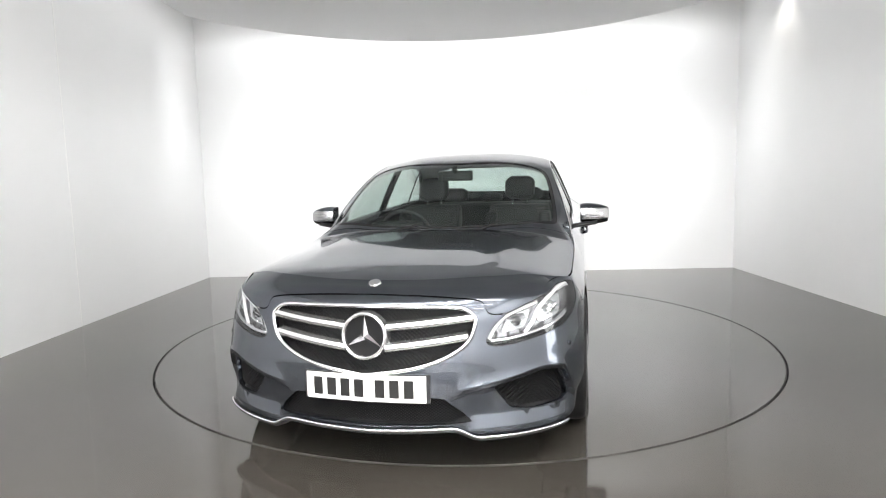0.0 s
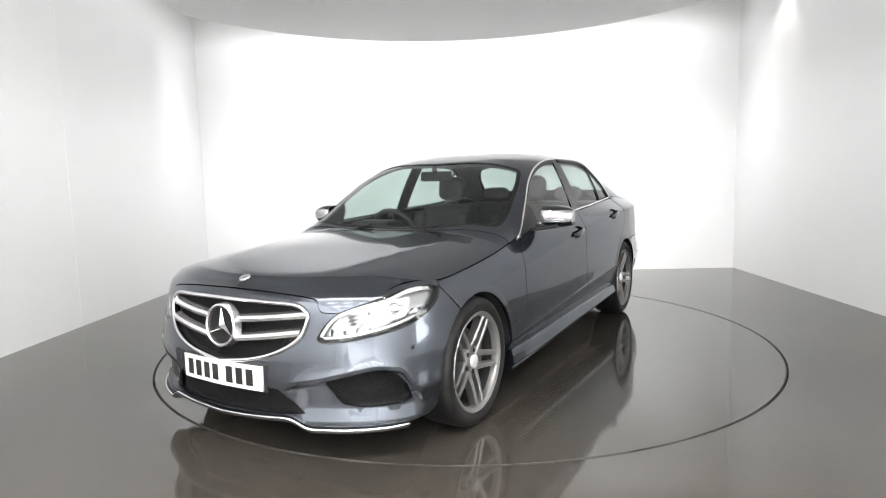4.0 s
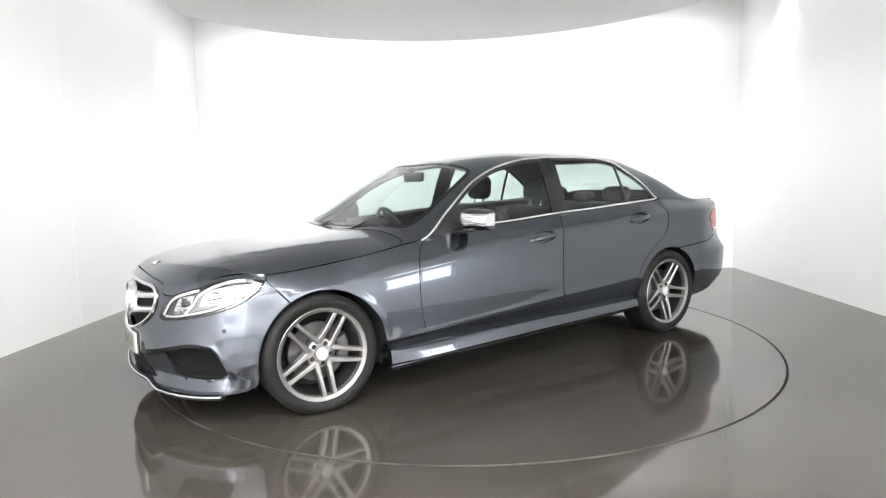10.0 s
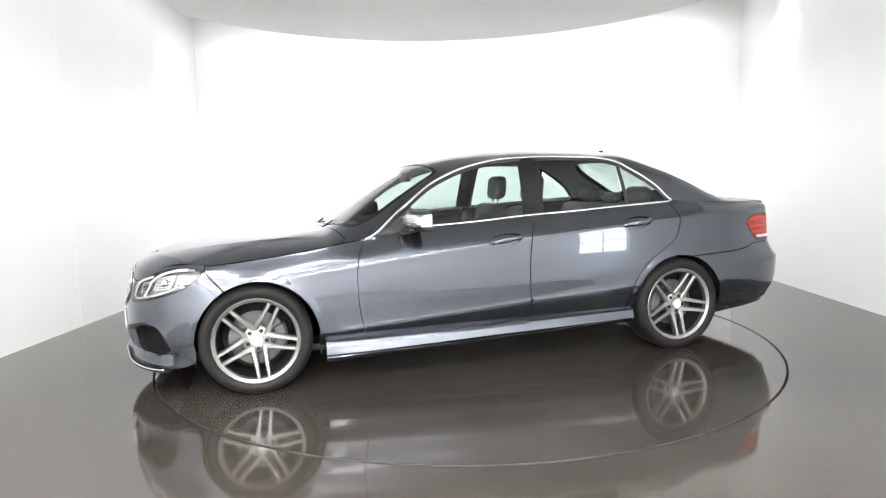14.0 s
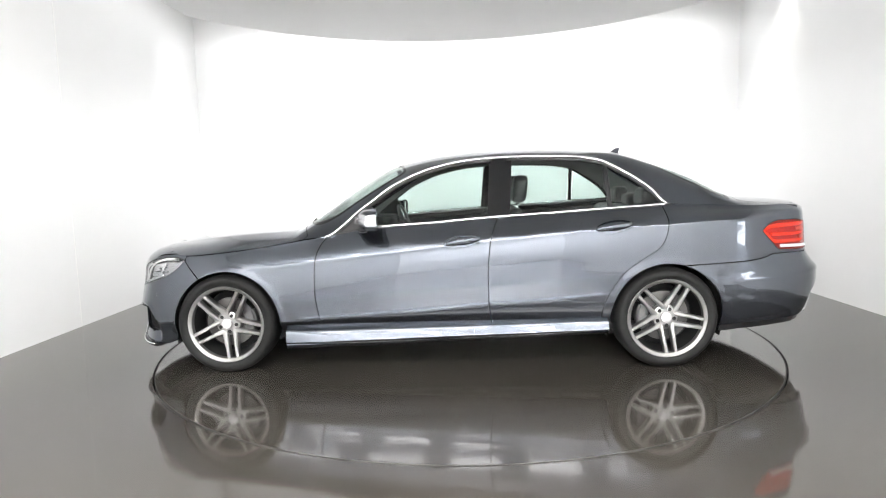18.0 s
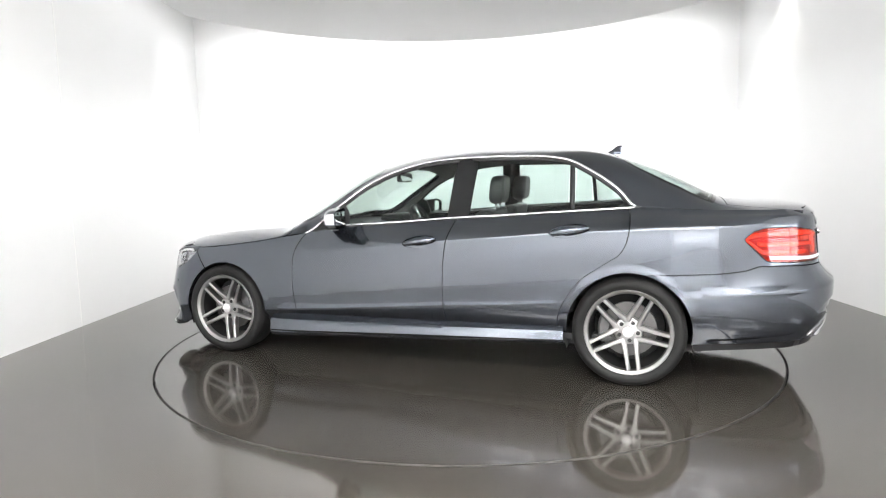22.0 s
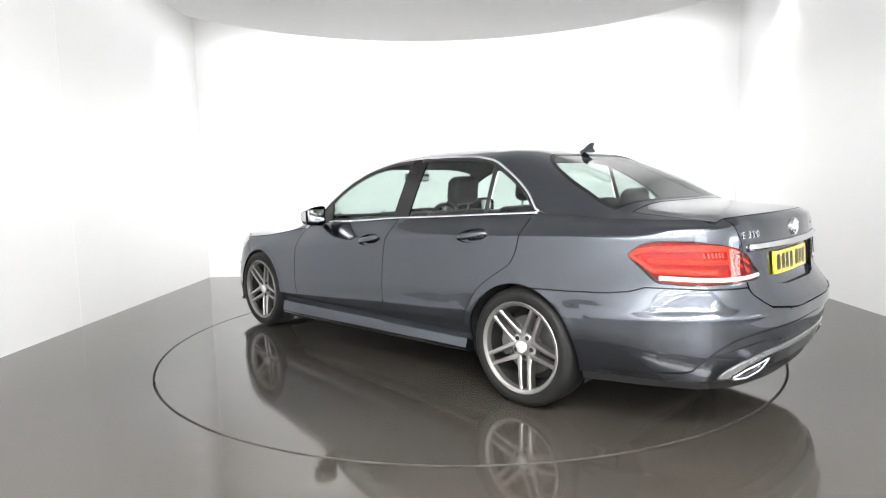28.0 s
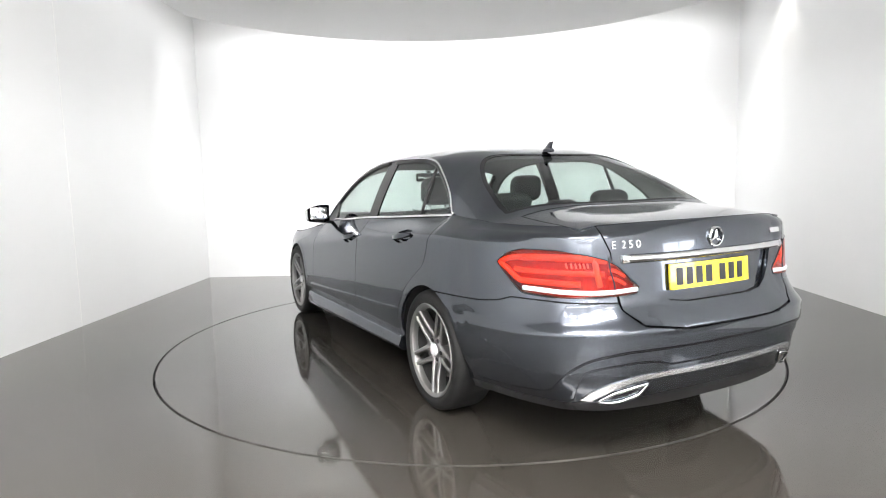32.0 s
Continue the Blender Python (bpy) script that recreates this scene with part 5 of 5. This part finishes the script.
for y0, y1 in ((-0.42, 0.20), (0.12, 0.66)):
    wiper = node("wiper", "black windscreen wiper")
    line = [on_top(0.965 - 0.10 * (abs(y) / 0.7) ** 2.2, y, -0.006) for y in np.linspace(y0, y1, 12)]
    part("wiper_blade", sweep_mesh("wiper_blade", line, 0.0055, BLACK, up=(1, 0, 0), flat=1.2, sides=6), wiper)
    arm = [on_top(1.0, y0 - 0.05, -0.006), on_top(0.985, (y0 + y1) / 2 - 0.1, -0.001), on_top(0.955 - 0.10 * (abs((y0 + y1) / 2) / 0.7) ** 2, (y0 + y1) / 2, 0.010)]
    part("wiper_arm", sweep_mesh("wiper_arm", arm, 0.006, BLACK, sides=6), wiper)
panel("cowl", sweep_mesh("cowl", [on_top(1.003 - 0.10 * (abs(y) / 0.72) ** 2.6, y, -0.010) for y in np.linspace(-0.60, 0.60, 25)], 0.014, BLACK, flat=0.4, up=(0, 0, 1)), "black plastic scuttle below the windscreen")

# rear badges: bars and a small emblem
def badge_letter(letter, s_mid, z, size):
    """One raised chrome letter on the boot lid."""
    d = bpy.data.curves.new("letter", "FONT")
    d.body, d.size, d.extrude, d.align_x = letter, size, 0.002, "CENTER"
    tmp = new("letter", d)
    me = bpy.data.meshes.new_from_object(tmp.evaluated_get(bpy.context.evaluated_depsgraph_get()))
    bpy.data.objects.remove(tmp)
    me.materials.clear()
    me.materials.append(CHROME)
    o = np.array([v.co[:] for v in me.vertices])
    me.vertices.foreach_set("co", tail_skin(s_mid + o[:, 0] * 1.15, z + o[:, 1], -0.002 - o[:, 2]).ravel())
    me.update()
    return part("badge_letter", me, boot_lid, "chrome badge letter")


for letter, along in (("E", -0.068), ("2", -0.010), ("5", 0.029), ("0", 0.068)):
    badge_letter(letter, s_rear(0.515) + along, 0.944, 0.046)
s0 = 2 * S_END - s_rear(0.50)
part("badge_bar", sheet("badge_bar", lambda s, z: tail_skin(s, z, -0.003), [(s0 - 0.05, 0.955), (s0 + 0.05, 0.955), (s0 + 0.05, 0.978), (s0 - 0.05, 0.978)], CHROME, step=0.03, flange=0.003), boot_lid, "chrome badge bar")
REAR_EMB = Matrix.Translation(tail_at(S_END, 0.965, 0.004)) @ (tail_at(S_END, 0.965, 0.1) - tail_at(S_END, 0.965, 0.0)).normalized().to_track_quat("Z", "Y").to_matrix().to_4x4() @ pose(0, 0, 0, 0, 0, 90)
part("rear_emblem_ring", bm_mesh("rear_emblem_ring", spin_bm([(0.036, 0.0), (0.037, 0.006), (0.041, 0.008), (0.045, 0.004), (0.046, -0.01)], 36), CHROME), boot_lid, "chrome ring emblem", REAR_EMB)
bm = bmesh.new()
for k in range(3):
    a = radians(120 * k)
    u, w = Vector((math.cos(a), math.sin(a), 0)), Vector((-math.sin(a), math.cos(a), 0))
    q = [bm.verts.new(t) for t in (u * 0.038 + Vector((0, 0, 0.004)), w * 0.008 + u * 0.004, Vector((0, 0, 0.009)), -w * 0.008 + u * 0.004)]
    bm.faces.new((q[0], q[1], q[2]))
    bm.faces.new((q[0], q[2], q[3]))
part("rear_emblem_spokes", bm_mesh("rear_emblem_spokes", bm, CHROME, smooth=False), boot_lid, "", REAR_EMB)


# ---- cabin ----
def padded(name, parent, x0, x1, y0, y1, z0, z1, bevel, material=None, lean=0.0, label=""):
    bm = box_bm(x0, x1, y0, y1, z0, z1, bevel, 4)
    for v in bm.verts:
        v.co.x -= lean * (v.co.z - z0)
    return part(name, bm_mesh(name, bm, material or LEATHER), parent, label)


def head_rest(parent, x, y, z, w, h):
    bm = box_bm(x - 0.05, x + 0.05, y - w / 2, y + w / 2, z, z + h, 0.049, 6)
    for v in bm.verts:
        k = (v.co.z - z) / h
        v.co.y = y + (v.co.y - y) * (1 - 0.30 * abs(2 * k - 1) ** 2.5)
        v.co.x -= 0.10 * (v.co.z - z)
    part("head_rest", bm_mesh("head_rest", bm, LEATHER), parent, "black leather head rest")
    for sy in (-1, 1):
        part("head_rest_post", sweep_mesh("head_rest_post", [(x + 0.012, y + sy * 0.06, z - 0.09), (x, y + sy * 0.06, z + 0.02)], 0.007, CHROME), parent)


for y in (0.37, -0.37):
    seat = node("front_seat", "black leather front seat")
    padded("cushion", seat, -0.28, 0.24, y - 0.25, y + 0.25, 0.36, 0.52, 0.05)
    padded("backrest", seat, -0.36, -0.23, y - 0.245, y + 0.245, 0.46, 1.035, 0.055, lean=0.36)
    for sy in (-1, 1):
        padded("bolster", seat, -0.34, -0.15, y + sy * 0.215 - 0.045, y + sy * 0.215 + 0.045, 0.52, 0.98, 0.04, lean=0.36)
    head_rest(seat, -0.535, y, 1.07, 0.26, 0.195)
bench = node("rear_bench", "black leather rear bench seat")
padded("cushion", bench, -1.10, -0.58, -0.64, 0.64, 0.36, 0.54, 0.06)
padded("backrest", bench, -1.20, -1.06, -0.64, 0.64, 0.46, 1.02, 0.06, lean=0.42)
head_rest(bench, -1.43, 0.37, 1.03, 0.27, 0.13)
head_rest(bench, -1.43, -0.37, 1.03, 0.27, 0.13)
head_rest(bench, -1.43, 0.0, 1.02, 0.22, 0.09)
panel("parcel_shelf", bm_mesh("parcel_shelf", box_bm(-1.90, -1.36, -0.62, 0.62, 0.985, 1.01, 0.01), TRIM))
dash = node("dashboard", "dark dashboard with a cowl over the dials")
part("dash_top", sheet("dash_top", lambda x, y: np.c_[x, y, 0.925 - 0.35 * np.maximum(0, 0.72 - x) ** 1.5 - 0.02 * np.abs(y) ** 2], [(0.97, -0.55), (0.97, 0.55), (0.84, 0.70), (0.50, 0.72), (0.45, 0.0), (0.50, -0.72), (0.84, -0.70)], TRIM, step=0.06, flange=0.25), dash)
bm = box_bm(0.44, 0.66, -0.54, -0.20, 0.86, 0.965, 0.035, 4)
part("dial_cowl", bm_mesh("dial_cowl", bm, TRIM), dash)
wheel_m = pose(0.33, -0.37, 0.86, 0, -66, 0)
steering = node("steering_wheel", "black leather steering wheel")
ring = [(0.185 * math.cos(a), 0.185 * math.sin(a), 0) for a in np.linspace(0, 2 * math.pi, 41)[:-1]]
part("wheel_rim", sweep_mesh("wheel_rim", ring, 0.016, LEATHER, closed=True, up=(0, 0, 1)), steering, "", wheel_m)
part("wheel_boss", bm_mesh("wheel_boss", spin_bm([(0.0, 0.03), (0.05, 0.028), (0.07, 0.015), (0.075, -0.02)], 24), TRIM), steering, "", wheel_m)
for a in (0, 180, 90):
    part("wheel_arm", bm_mesh("wheel_arm", box_bm(0.05, 0.18, -0.018, 0.018, -0.008, 0.010, 0.004), SILVER), steering, "", wheel_m @ pose(0, 0, 0, 0, 0, a))
mirror = node("inside_mirror", "dark inside mirror on the windscreen")
part("mirror_body", bm_mesh("mirror_body", box_bm(0.315, 0.350, -0.125, 0.125, 1.235, 1.305, 0.016, 3), TRIM), mirror)
part("mirror_pane", bm_mesh("mirror_pane", box_bm(0.311, 0.316, -0.117, 0.117, 1.243, 1.297, 0.002), MIRROR), mirror)
part("mirror_stalk", sweep_mesh("mirror_stalk", [(0.335, 0, 1.29), (0.36, 0, 1.33)], 0.018, TRIM), mirror)
panel("roof_lining", sheet("roof_lining", lambda x, y: top(x, y) - [0, 0, 0.03], both([(q[0] - 0.01, q[1] * 0.99) for q in shell if q[0] < 0.80 and q[0] > -1.88]), CLOTH, step=0.06, holes=[both(WS), both(RW)], flange=0, flip=True), "grey roof lining")
panel("cabin_floor", bm_mesh("cabin_floor", box_bm(-1.3, 1.0, -0.80, 0.80, 0.24, 0.28, 0.01), TRIM))
panel("bulkhead", bm_mesh("bulkhead", box_bm(0.97, 1.02, -0.74, 0.74, 0.28, 0.86, 0.01), TRIM))


part("edge_ring", bm_mesh("edge_ring", spin_bm([(TABLE_R - 0.016, 0.0012), (TABLE_R - 0.0125, 0.0012), (TABLE_R - 0.0118, -0.001), (TABLE_R - 0.0118, -0.03)], 160), EDGE), turntable, "thin worn steel edge")

# ---- room details ----
JOINT = mat("joint_filler", (0.86, 0.86, 0.85), 0.5)
tagged(new("wall_joint", bm_mesh("wall_joint", box_bm(X_L - 0.002, X_L + 0.003, 0.47, 0.482, 0.0, Z_TOP, 0), JOINT, smooth=False)), "pale panel joint strip on the side wall", kind="structure")


def window_right():
    """A tall bright window in the side wall beside the camera."""
    ob = new("window_1")
    tagged(ob, "tall bright daylight window with slim white glazing bars", kind="structure")
    y0, y1, z0, z1 = -3.62, -2.78, 0.62, 1.05
    for a, b, c, d in ((y0, y1, z0 - 0.05, z0), (y0, y1, z1, z1 + 0.05), (y0 - 0.05, y0, z0 - 0.05, z1 + 0.05), (y1, y1 + 0.05, z0 - 0.05, z1 + 0.05)):
        part("window_frame", bm_mesh("window_frame", box_bm(X_R - 0.03, X_R + 0.02, a, b, c, d, 0.004), WALL), ob)
    part("window_pane", bm_mesh("window_pane", box_bm(X_R - 0.012, X_R - 0.004, y0, y1, z0, z1), DAYLIGHT, smooth=False), ob)
    y, z = (y0 + y1) / 2, z0 + (z1 - z0) * 0.68
    part("glazing_bar", bm_mesh("glazing_bar", box_bm(X_R - 0.028, X_R - 0.010, y - 0.012, y + 0.012, z0, z1, 0.003), WALL), ob)
    part("glazing_bar", bm_mesh("glazing_bar", box_bm(X_R - 0.026, X_R - 0.010, y0, y1, z - 0.012, z + 0.012, 0.003), WALL), ob)


DAYLIGHT = glow_mat("daylight", (0.95, 0.98, 1.0), 9.0)
window_right()


def ceiling_light():
    """A slim batten with one bright tube."""
    ob = new("ceiling_light")
    tagged(ob, "slim white batten light with a bright tube on the ceiling", "ceiling light", "batten lights in rows")
    part("batten", bm_mesh("batten", box_bm(-0.40, 0.40, -0.065, 0.065, -0.03, 0.0, 0.004), WALL), ob)
    part("tube", bm_mesh("tube", box_bm(-0.38, 0.38, -0.055, 0.055, -0.095, -0.031, 0.012), TUBE), ob)
    return ob


TUBE = glow_mat("light_tube", (1.0, 0.99, 0.98), 46.0)
batten = ceiling_light()
batten.matrix_world = pose(-2.4, -5.4, Z_TOP - 0.001)
for j in range(8):
    for k in range(5):
        if j or k:
            copy_thing(batten, pose(-2.4 + 1.2 * k, -5.4 - 1.6 * j, Z_TOP - 0.001))


def motions():
    rows = [(t, pose(0, 0, 0, 0, 0, turn(t))) for t in range(0, 33)]
    walk(car, rows)
    walk(turntable, rows)


motions()
